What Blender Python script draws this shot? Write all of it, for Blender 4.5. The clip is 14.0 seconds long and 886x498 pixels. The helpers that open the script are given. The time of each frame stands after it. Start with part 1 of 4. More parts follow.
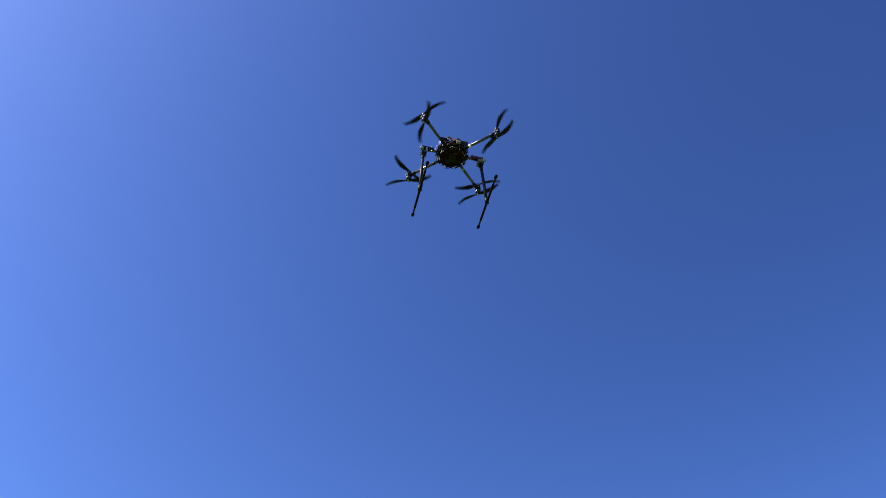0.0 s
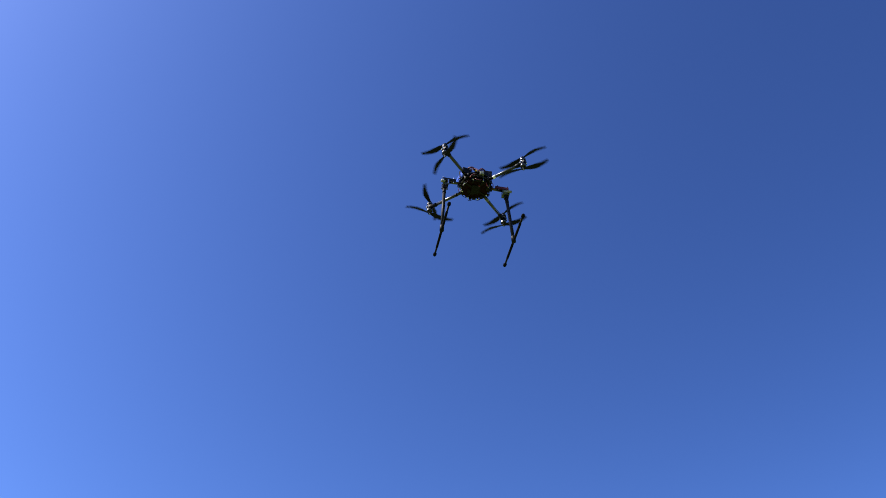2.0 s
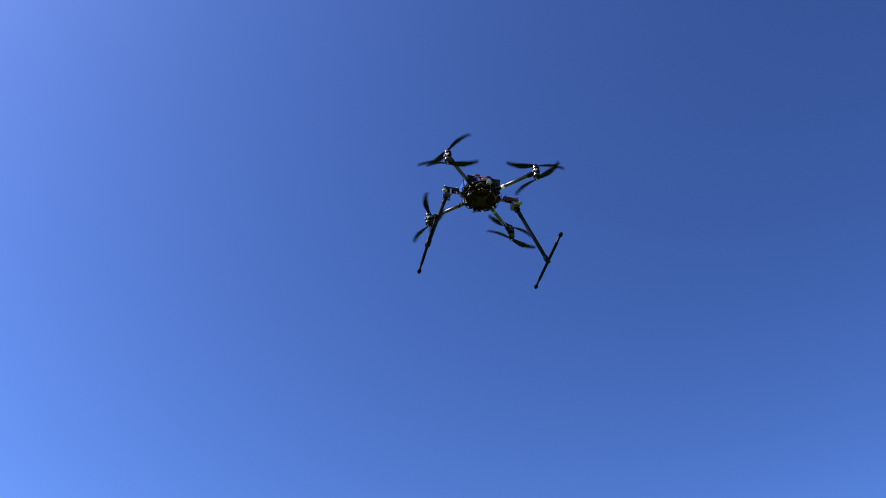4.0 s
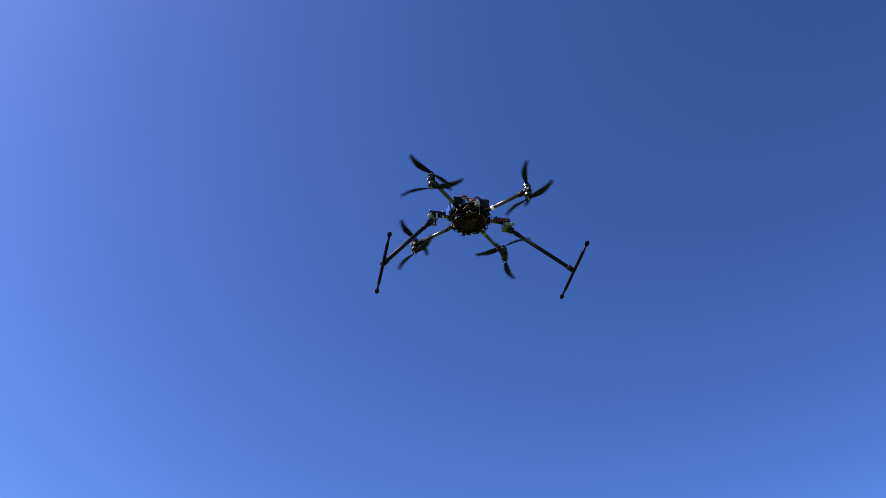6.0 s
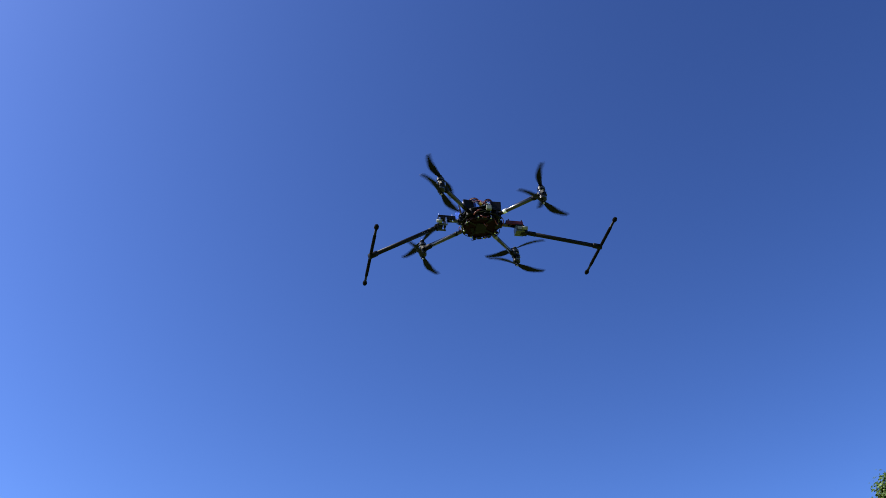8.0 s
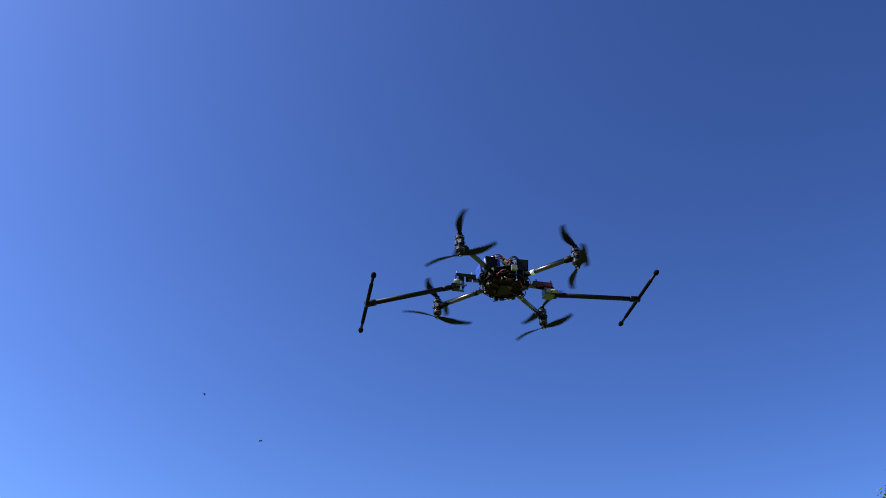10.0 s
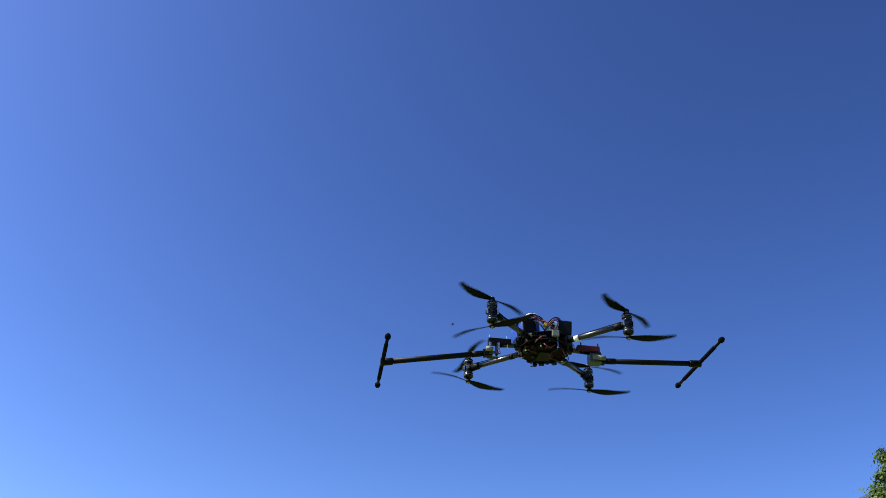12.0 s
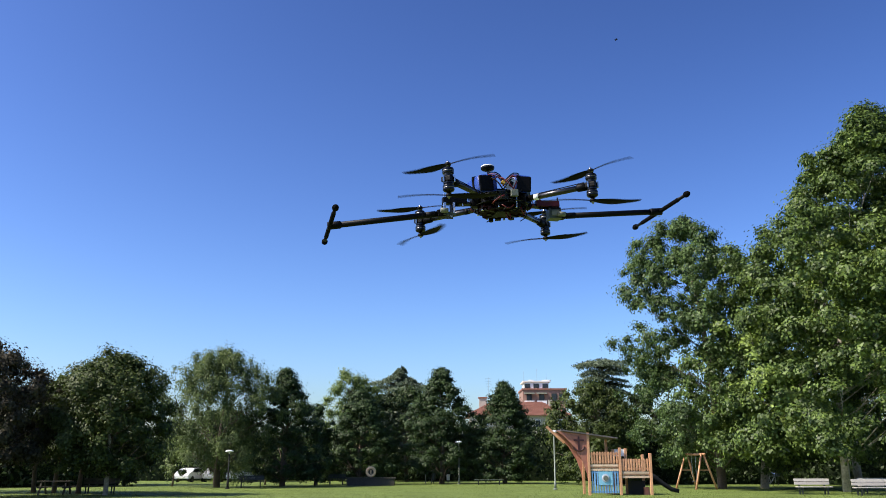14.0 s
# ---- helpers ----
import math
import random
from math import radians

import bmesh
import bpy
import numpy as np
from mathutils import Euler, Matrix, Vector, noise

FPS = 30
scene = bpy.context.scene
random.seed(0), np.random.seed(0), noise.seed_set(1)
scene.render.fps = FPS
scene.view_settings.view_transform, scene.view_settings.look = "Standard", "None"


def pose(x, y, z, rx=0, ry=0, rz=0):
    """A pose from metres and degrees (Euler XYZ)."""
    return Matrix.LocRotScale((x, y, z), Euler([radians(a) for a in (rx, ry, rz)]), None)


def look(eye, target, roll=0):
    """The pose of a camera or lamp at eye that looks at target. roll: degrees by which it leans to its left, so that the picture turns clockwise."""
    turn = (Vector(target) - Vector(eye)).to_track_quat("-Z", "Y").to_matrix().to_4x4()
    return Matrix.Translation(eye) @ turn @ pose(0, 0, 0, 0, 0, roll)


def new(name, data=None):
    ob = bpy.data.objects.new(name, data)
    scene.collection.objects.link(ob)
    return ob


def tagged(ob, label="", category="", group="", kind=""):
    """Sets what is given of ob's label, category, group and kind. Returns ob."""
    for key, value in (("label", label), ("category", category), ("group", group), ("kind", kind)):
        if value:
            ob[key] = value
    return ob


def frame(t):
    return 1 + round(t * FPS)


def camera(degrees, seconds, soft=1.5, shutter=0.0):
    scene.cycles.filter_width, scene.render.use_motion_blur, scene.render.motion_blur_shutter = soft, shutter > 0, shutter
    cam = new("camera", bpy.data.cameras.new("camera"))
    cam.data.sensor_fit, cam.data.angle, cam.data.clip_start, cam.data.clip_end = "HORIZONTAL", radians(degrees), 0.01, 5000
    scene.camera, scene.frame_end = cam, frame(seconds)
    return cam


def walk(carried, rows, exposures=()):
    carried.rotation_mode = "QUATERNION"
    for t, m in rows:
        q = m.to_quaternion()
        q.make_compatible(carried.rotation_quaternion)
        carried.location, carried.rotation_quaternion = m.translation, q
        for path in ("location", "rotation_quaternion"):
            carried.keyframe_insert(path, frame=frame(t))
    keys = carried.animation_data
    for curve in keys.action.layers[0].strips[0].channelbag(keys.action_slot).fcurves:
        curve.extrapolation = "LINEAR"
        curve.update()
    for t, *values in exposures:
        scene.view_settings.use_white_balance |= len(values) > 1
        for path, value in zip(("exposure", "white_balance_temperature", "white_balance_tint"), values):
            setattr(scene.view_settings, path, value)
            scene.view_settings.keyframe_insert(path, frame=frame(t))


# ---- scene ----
# A drone comes down over a park, filmed by hand from the grass.
cam = camera(54.57, 14.0, soft=0.85, shutter=0.12)
EYE = (0.0, 0.0, 1.6)
CAMERA_TURNS = [  # seconds, turn in degrees
    (0, 138.26, -0.44, -1.74),
    (0.5, 138.65, -0.36, -2.39),
    (1, 137.88, -0.84, -2.20),
    (1.5, 136.42, -0.52, -0.78),
    (2, 135.44, -0.81, -0.26),
    (2.5, 134.94, -1.00, 0.24),
    (3, 133.66, -1.67, -1.05),
    (5.3, 132.47, 0.66, -0.00),
    (5.5, 132.38, 1.14, 0.57),
    (5.9, 132.13, 1.28, 0.50),
    (6, 132.03, 1.22, 0.30),
    (6.5, 131.77, 1.78, 1.05),
    (7, 131.40, 1.27, 1.16),
    (7.2, 130.95, 1.37, 1.39),
    (9.5, 126.83, -1.26, 2.20),
    (10, 126.68, -2.44, 1.20),
    (10.2, 126.56, -2.78, 1.09),
    (10.5, 126.29, -2.42, 1.87),
    (11, 125.80, -2.79, 2.30),
    (11.5, 124.46, -3.99, 1.74),
    (11.7, 124.04, -2.87, 2.54),
    (12, 122.42, -3.64, 2.55),
    (12.5, 118.39, -2.61, 2.66),
    (13, 113.79, -1.15, 1.33),
    (13.5, 109.22, -0.14, 0.18),
    (14, 104.21, -0.00, 0.00),
]
walk(cam, [(t, pose(*EYE, rx, ry, rz)) for t, rx, ry, rz in CAMERA_TURNS],
     exposures=[(0, 0.93, 6500, 10), (3, 0.88, 6500, 10), (7, 0.79, 6500, 10), (9.5, 0.73, 6500, 10), (12.5, 0.57, 6600, 10), (13.3, 0.50, 6700, 10), (14, 0.58, 6800, 10)])

# ---- light ----
SUN_AZIMUTH, SUN_HEIGHT = radians(-107.5), radians(46.4)   # clockwise from +y
to_sun = Vector((math.sin(SUN_AZIMUTH) * math.cos(SUN_HEIGHT), math.cos(SUN_AZIMUTH) * math.cos(SUN_HEIGHT), math.sin(SUN_HEIGHT)))
world = bpy.data.worlds.new("sky")
world.use_nodes = True
scene.world = world
sky = world.node_tree.nodes.new("ShaderNodeTexSky")
sky.sky_type = "NISHITA"
sky.sun_disc = False
sky.sun_elevation, sky.sun_rotation = SUN_HEIGHT, SUN_AZIMUTH
sky.air_density, sky.dust_density, sky.ozone_density = 1.0, 1.42, 2.8
back = world.node_tree.nodes["Background"]
deep, tint = world.node_tree.nodes.new("ShaderNodeGamma"), world.node_tree.nodes.new("ShaderNodeVectorMath")   # a clear, deep blue morning sky
deep.inputs["Gamma"].default_value = 1.8
tint.operation, tint.inputs[1].default_value = "MULTIPLY", (0.77, 0.75, 0.845)
world.node_tree.links.new(sky.outputs[0], deep.inputs[0])
world.node_tree.links.new(deep.outputs[0], tint.inputs[0])
world.node_tree.links.new(tint.outputs[0], back.inputs[0])
back.inputs[1].default_value = 0.05
sun = new("sun", bpy.data.lights.new("sun", "SUN"))
sun.data.energy, sun.data.angle, sun.data.color = 5.0, radians(0.5), (1.0, 0.94, 0.84)
sun.matrix_world = look(to_sun * 100, (0, 0, 0))

# ---- materials ----
def material(name, colour, rough=0.6, metal=0.0, vary=0.15, scale=8.0, bump=0.0, bump_scale=40.0, island=0.0, random=0.0, coat=0.0, stain=0.0, spec=0.5):
    """A surface with grain at two scales; island and random vary it from piece to piece."""
    m = bpy.data.materials.new(name)
    m.use_nodes = True
    nodes, links = m.node_tree.nodes, m.node_tree.links
    bsdf = nodes["Principled BSDF"]
    bsdf.inputs["Roughness"].default_value, bsdf.inputs["Metallic"].default_value = rough, metal
    bsdf.inputs["Coat Weight"].default_value, bsdf.inputs["Coat Roughness"].default_value = coat, 0.15
    bsdf.inputs["Specular IOR Level"].default_value = spec
    place = nodes.new("ShaderNodeTexCoord")
    fine, broad = nodes.new("ShaderNodeTexNoise"), nodes.new("ShaderNodeTexNoise")
    fine.inputs["Scale"].default_value, broad.inputs["Scale"].default_value = scale * 6, scale
    fine.inputs["Detail"].default_value, broad.inputs["Detail"].default_value = 4, 3
    total = nodes.new("ShaderNodeMath")
    total.operation = "ADD"
    for k, n in enumerate((fine, broad)):
        links.new(place.outputs["Object"], n.inputs["Vector"])
        links.new(n.outputs["Fac"], total.inputs[k])
    value = nodes.new("ShaderNodeMapRange")
    value.inputs["From Min"].default_value, value.inputs["From Max"].default_value = 0.6, 1.4
    value.inputs["To Min"].default_value, value.inputs["To Max"].default_value = 1 - vary, 1 + vary
    links.new(total.outputs[0], value.inputs["Value"])
    factor = value.outputs[0]
    for spread, source in ((island, ("ShaderNodeNewGeometry", "Random Per Island")), (random, ("ShaderNodeObjectInfo", "Random"))):
        if spread:
            n, r, x = nodes.new(source[0]), nodes.new("ShaderNodeMapRange"), nodes.new("ShaderNodeMath")
            r.inputs["To Min"].default_value, r.inputs["To Max"].default_value = 1 - spread, 1 + spread
            x.operation = "MULTIPLY"
            links.new(n.outputs[source[1]], r.inputs["Value"])
            links.new(r.outputs[0], x.inputs[0])
            links.new(factor, x.inputs[1])
            factor = x.outputs[0]
    tint = nodes.new("ShaderNodeVectorMath")
    tint.operation = "SCALE"
    tint.inputs[0].default_value = colour
    links.new(factor, tint.inputs["Scale"])
    links.new(tint.outputs[0], bsdf.inputs["Base Color"])
    if bump:
        n, b = nodes.new("ShaderNodeTexNoise"), nodes.new("ShaderNodeBump")
        n.inputs["Scale"].default_value, n.inputs["Detail"].default_value = bump_scale, 6
        b.inputs["Strength"].default_value, b.inputs["Distance"].default_value = bump, 0.02
        links.new(place.outputs["Object"], n.inputs["Vector"])
        links.new(n.outputs["Fac"], b.inputs["Height"])
        links.new(b.outputs[0], bsdf.inputs["Normal"])
    return m


def leaf_material(name, young, old, through_light=0.35, rough=0.55, spec=0.28):
    """Leaves: colour from leaf to leaf between two greens, some light shining through."""
    m = bpy.data.materials.new(name)
    m.use_nodes = True
    nodes, links = m.node_tree.nodes, m.node_tree.links
    bsdf, out = nodes["Principled BSDF"], nodes["Material Output"]
    geo, mix = nodes.new("ShaderNodeNewGeometry"), nodes.new("ShaderNodeMix")
    mix.data_type = "RGBA"
    mix.inputs["A"].default_value, mix.inputs["B"].default_value = (*old, 1), (*young, 1)
    place, broad, both = nodes.new("ShaderNodeTexCoord"), nodes.new("ShaderNodeTexNoise"), nodes.new("ShaderNodeMath")
    broad.inputs["Scale"].default_value = 0.5
    links.new(place.outputs["Object"], broad.inputs["Vector"])
    both.operation = "MULTIPLY"
    links.new(geo.outputs["Random Per Island"], both.inputs[0])
    stretch = nodes.new("ShaderNodeMapRange")
    stretch.inputs["From Min"].default_value, stretch.inputs["From Max"].default_value = 0.3, 0.7
    stretch.inputs["To Min"].default_value, stretch.inputs["To Max"].default_value = 0.3, 1.2
    links.new(broad.outputs["Fac"], stretch.inputs["Value"])
    links.new(stretch.outputs[0], both.inputs[1])
    links.new(both.outputs[0], mix.inputs["Factor"])
    links.new(mix.outputs["Result"], bsdf.inputs["Base Color"])
    bsdf.inputs["Roughness"].default_value = rough
    bsdf.inputs["Specular IOR Level"].default_value = spec
    glow, blend = nodes.new("ShaderNodeBsdfTranslucent"), nodes.new("ShaderNodeMixShader")
    links.new(mix.outputs["Result"], glow.inputs["Color"])
    blend.inputs[0].default_value = through_light
    links.new(bsdf.outputs[0], blend.inputs[1])
    links.new(glow.outputs[0], blend.inputs[2])
    links.new(blend.outputs[0], out.inputs["Surface"])
    return m


def grass_material():
    m = material("grass", (0.115, 0.158, 0.035), rough=0.8, vary=0.35, scale=0.35, bump=0.6, bump_scale=30.0, spec=0.2)
    return m


CARBON = material("carbon_tube", (0.002, 0.002, 0.002), rough=0.27, vary=0.2, scale=60, spec=0.65)
LEG_CARBON = material("dull_carbon_leg", (0.002, 0.002, 0.002), rough=0.5, vary=0.2, scale=60, spec=0.12)
BLACK = material("black_plastic", (0.002, 0.002, 0.002), spec=0.1, rough=0.5, vary=0.25, scale=50, bump=0.1, bump_scale=200)
BLADE = material("blade_carbon", (0.003, 0.003, 0.003), rough=0.6, vary=0.2, scale=40, spec=0.1)
MOTOR = material("motor_black", (0.003, 0.003, 0.003), rough=0.2, spec=0.3, vary=0.3, scale=70)
STEEL = material("bright_metal", (0.62, 0.62, 0.6), rough=0.25, metal=1.0, vary=0.1, scale=60)
DULL = material("dull_metal", (0.22, 0.22, 0.22), rough=0.35, metal=1.0, vary=0.2, scale=60)
FOAM = material("black_foam", (0.002, 0.002, 0.002), spec=0.06, rough=0.9, vary=0.3, scale=80, bump=0.4, bump_scale=300)
PLATE = material("dark_red_plate", (0.007, 0.0008, 0.001), spec=0.05, rough=0.7, vary=0.3, scale=30)
SERVO_RED = material("dark_red_servo", (0.06, 0.008, 0.01), rough=0.5, vary=0.2, scale=30, spec=0.2)
RED = material("red_wire", (0.12, 0.007, 0.007), rough=0.5, vary=0.1)
BLUE = material("blue_wrap", (0.013, 0.046, 0.24), rough=0.35, vary=0.25, scale=25, bump=0.15, bump_scale=60)
LABEL = material("pale_label", (0.42, 0.44, 0.48), rough=0.5, vary=0.1)
AMBER = material("yellow_plug", (0.55, 0.33, 0.05), rough=0.45, vary=0.1)
WHITE = material("white_plastic", (0.78, 0.78, 0.76), rough=0.4, vary=0.05)
OLIVE = material("grey_green_bracket", (0.04, 0.05, 0.034), rough=0.4, metal=0.3, vary=0.15, scale=40)
TAN = material("tan_board", (0.13, 0.14, 0.105), rough=0.6, vary=0.15, scale=40)
BARK = material("bark", (0.10, 0.075, 0.055), rough=0.9, vary=0.4, scale=1.2, bump=0.8, bump_scale=9)
PALE_BARK = material("pale_mottled_bark", (0.33, 0.30, 0.24), rough=0.85, vary=0.55, scale=1.4, bump=0.5, bump_scale=7)
WOOD = material("varnished_wood", (0.52, 0.27, 0.14), rough=0.55, vary=0.25, scale=2.0, random=0.18, bump=0.2, bump_scale=18)
PALE_PLANK = material("pale_plank", (0.58, 0.43, 0.29), rough=0.6, vary=0.2, scale=2.0, random=0.15)
RED_WOOD = material("red_brown_board", (0.32, 0.125, 0.08), rough=0.6, vary=0.2, scale=1.5, random=0.1)
DARK_RED = material("dark_red_paint", (0.035, 0.006, 0.008), rough=0.5, vary=0.1)
BLUE_PAINT = material("blue_paint", (0.13, 0.29, 0.48), rough=0.55, vary=0.15, scale=2, random=0.2)
PALE_BLUE = material("pale_blue_paint", (0.20, 0.46, 0.60), rough=0.5, vary=0.08)
ROOFING = material("grey_roofing", (0.09, 0.08, 0.08), rough=0.8, vary=0.2, scale=2)
DARK_PLASTIC = material("dark_plastic", (0.01, 0.011, 0.012), rough=0.75, vary=0.2, spec=0.15)
CONCRETE = material("pale_slats", (0.42, 0.39, 0.34), rough=0.8, vary=0.2, scale=2, random=0.1)
IRON = material("dark_iron", (0.03, 0.035, 0.03), rough=0.5, metal=0.4, vary=0.2)
GREY_POST = material("grey_green_post", (0.14, 0.165, 0.135), rough=0.5, metal=0.3, vary=0.15)
GLOBE = material("lamp_cover", (0.75, 0.76, 0.78), rough=0.3, vary=0.05)
STONE = material("dark_stone", (0.045, 0.042, 0.032), rough=0.85, vary=0.3, scale=1.0, bump=0.4)
CREAM = material("cream_paint", (0.68, 0.48, 0.27), rough=0.6, vary=0.12)
PLASTER = material("cream_plaster", (0.40, 0.36, 0.30), rough=0.9, vary=0.12, scale=0.5)
BRICK = material("brick_wall", (0.25, 0.15, 0.115), rough=0.9, vary=0.2, scale=0.8)
ROOF_TILE = material("roof_tile", (0.22, 0.095, 0.065), rough=0.85, vary=0.25, scale=0.9, island=0.2)
PANE = material("dark_pane", (0.02, 0.025, 0.03), rough=0.1, vary=0.1)
CAR_WHITE = material("white_car_paint", (0.75, 0.75, 0.74), rough=0.25, vary=0.04, coat=0.5)
CAR_GREY = material("grey_car_paint", (0.35, 0.36, 0.38), rough=0.25, vary=0.05, coat=0.5)
FEATHER = material("dark_feathers", (0.012, 0.011, 0.011), rough=0.7, vary=0.25, scale=12, spec=0.2)
RUBBER = material("rubber", (0.02, 0.02, 0.02), rough=0.8, vary=0.2)
GRASS = grass_material()
BLADES = leaf_material("grass_blades", (0.125, 0.16, 0.04), (0.105, 0.138, 0.034), 0.5, 0.9)
LEAF_PLANE = leaf_material("plane_leaves", (0.31, 0.43, 0.085), (0.045, 0.08, 0.018), 0.34, 0.5, 0.34)
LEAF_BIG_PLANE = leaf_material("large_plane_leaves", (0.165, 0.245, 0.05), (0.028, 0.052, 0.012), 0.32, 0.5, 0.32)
LEAF_TALL = leaf_material("tall_tree_leaves", (0.155, 0.24, 0.07), (0.03, 0.058, 0.018), 0.34, 0.5, 0.3)
LEAF_ROUND = leaf_material("round_tree_leaves", (0.09, 0.125, 0.023), (0.026, 0.043, 0.010), 0.26)
LEAF_RED = leaf_material("purple_green_leaves", (0.085, 0.066, 0.036), (0.022, 0.026, 0.012), 0.2)
LEAF_AIRY = leaf_material("airy_leaves", (0.19, 0.25, 0.08), (0.055, 0.09, 0.032), 0.34)
LEAF_CONE = leaf_material("hornbeam_leaves", (0.05, 0.09, 0.024), (0.019, 0.038, 0.010), 0.2)
LEAF_PALE = leaf_material("pale_leaves", (0.25, 0.33, 0.10), (0.09, 0.14, 0.045), 0.4)
LEAF_CEDAR = leaf_material("cedar_needles", (0.18, 0.225, 0.14), (0.08, 0.115, 0.07), 0.25)
# near-black: the shade deep between hedge leaves, put into the colour
HEDGE_SHADE = material("hedge_shade_core", (0.012, 0.02, 0.008), rough=0.9, vary=0.5, scale=1.5, bump=1.0, bump_scale=6, spec=0.1)
LEAF_HEDGE = leaf_material("hedge_leaves", (0.05, 0.08, 0.02), (0.015, 0.03, 0.008), 0.2)


# ---- mesh helpers ----
def part(name, bm, mat, parent=None, label="", smooth=False, where=None):
    me = bpy.data.meshes.new(name)
    bmesh.ops.recalc_face_normals(bm, faces=bm.faces)
    bm.to_mesh(me)
    bm.free()
    return shared(name, me, mat, parent, label, smooth, where)


def shared(name, me, mat, parent=None, label="", smooth=False, where=None):
    if mat and not me.materials:
        me.materials.append(mat)
    if smooth:
        me.polygons.foreach_set("use_smooth", [True] * len(me.polygons))
    ob = new(name, me)
    ob.parent = parent
    if where is not None:
        ob.matrix_basis = where
    return tagged(ob, label)


def thing(name, m, label, category, group="", kind=""):
    ob = new(name)
    ob.empty_display_size = 0.1
    ob.matrix_basis = m
    return tagged(ob, label, category, group, kind)


def box(bm, size, centre, turn=(0, 0, 0), bevel=0.0):
    made = bmesh.ops.create_cube(bm, size=1.0)["verts"]
    m = pose(*centre, *turn) @ Matrix.Diagonal((*size, 1))
    bmesh.ops.transform(bm, matrix=m, verts=made)
    if bevel:
        edges = list({e for v in made for e in v.link_edges})
        bmesh.ops.bevel(bm, geom=edges, offset=bevel, segments=2, affect="EDGES", profile=0.7)
    return bm


def boxed(size, centre=(0, 0, 0), turn=(0, 0, 0), bevel=0.0):
    return box(bmesh.new(), size, centre, turn, bevel)


def tube(bm, points, radii, sides=12, close=True):
    """A tapered pipe along the points."""
    points = [Vector(p) for p in points]
    rings = []
    for i, p in enumerate(points):
        way = (points[min(i + 1, len(points) - 1)] - points[max(i - 1, 0)]).normalized()
        across = way.orthogonal().normalized() if i == 0 else (across - way * across.dot(way)).normalized()
        other = way.cross(across)
        rings.append([bm.verts.new(p + (across * math.cos(a) + other * math.sin(a)) * radii[i]) for a in (2 * math.pi * k / sides for k in range(sides))])
    for one, two in zip(rings, rings[1:]):
        for k in range(sides):
            bm.faces.new((one[k], one[(k + 1) % sides], two[(k + 1) % sides], two[k]))
    if close:
        bm.faces.new(rings[0][::-1])
        bm.faces.new(rings[-1])
    return bm


def piped(points, radii, sides=12):
    return tube(bmesh.new(), points, radii, sides)


def lathe(bm, outline, centre=(0, 0, 0), sides=20):
    """Rings of (radius, height) round the z axis."""
    rings = [[bm.verts.new((centre[0] + r * math.cos(2 * math.pi * k / sides), centre[1] + r * math.sin(2 * math.pi * k / sides), centre[2] + z)) for k in range(sides)] for r, z in outline]
    for one, two in zip(rings, rings[1:]):
        for k in range(sides):
            bm.faces.new((one[k], one[(k + 1) % sides], two[(k + 1) % sides], two[k]))
    bm.faces.new(rings[0][::-1])
    bm.faces.new(rings[-1])
    return bm


def slab(outline, depth, m=Matrix()):
    """An outline in x and z, thick along y."""
    bm = bmesh.new()
    front = [bm.verts.new(m @ Vector((x, -depth / 2, z))) for x, z in outline]
    rear = [bm.verts.new(m @ Vector((x, depth / 2, z))) for x, z in outline]
    bm.faces.new(front)
    bm.faces.new(rear[::-1])
    for k in range(len(outline)):
        n = (k + 1) % len(outline)
        bm.faces.new((front[k], front[n], rear[n], rear[k]))
    return bm


def leaf_mesh(name, centres, normals, sizes, rng, slim=0.6):
    """Many small folded leaves, each an island of one bent four-sided face."""
    n = len(centres)
    normals = normals / np.maximum(np.linalg.norm(normals, axis=1, keepdims=True), 1e-6)
    spin = rng.normal(size=(n, 3))
    along = np.cross(normals, spin)
    along /= np.maximum(np.linalg.norm(along, axis=1, keepdims=True), 1e-6)
    side = np.cross(normals, along)
    s = sizes[:, None]
    fold = normals * s * 0.14
    verts = np.stack([centres - along * s * 0.5, centres + side * s * slim * 0.5 + fold, centres + along * s * 0.5, centres - side * s * slim * 0.5 + fold], axis=1).reshape(-1, 3)
    me = bpy.data.meshes.new(name)
    me.vertices.add(4 * n)
    me.vertices.foreach_set("co", verts.astype(np.float32).ravel())
    me.loops.add(4 * n)
    me.loops.foreach_set("vertex_index", np.arange(4 * n, dtype=np.int32))
    me.polygons.add(n)
    me.polygons.foreach_set("loop_start", np.arange(0, 4 * n, 4, dtype=np.int32))
    me.update(calc_edges=True)
    return me


# ---- ground ----
def make_ground():
    bm = bmesh.new()
    rings = [0.0, 20, 40, 46, 52, 58, 64, 72, 82, 95, 110, 140, 200, 400, 1000, 3000]
    sides, last = 72, None
    for r in rings:
        row = []
        for k in range(sides if r else 1):
            a = 2 * math.pi * k / sides
            x, y = r * math.cos(a), r * math.sin(a)
            z = 0.05 * (noise.noise((x * 0.05, y * 0.05, 0)) if 30 < r < 100 else 0)
            row.append(bm.verts.new((x, y, z)))
        if last is not None:
            for k in range(sides):
                n = (k + 1) % sides
                bm.faces.new((last[0], row[k], row[n]) if len(last) == 1 else (last[k], row[k], row[n], last[n]))
        last = row
    tagged(part("ground", bm, GRASS, smooth=True), "mown green park lawn reaching to the trees", "lawn", kind="structure")


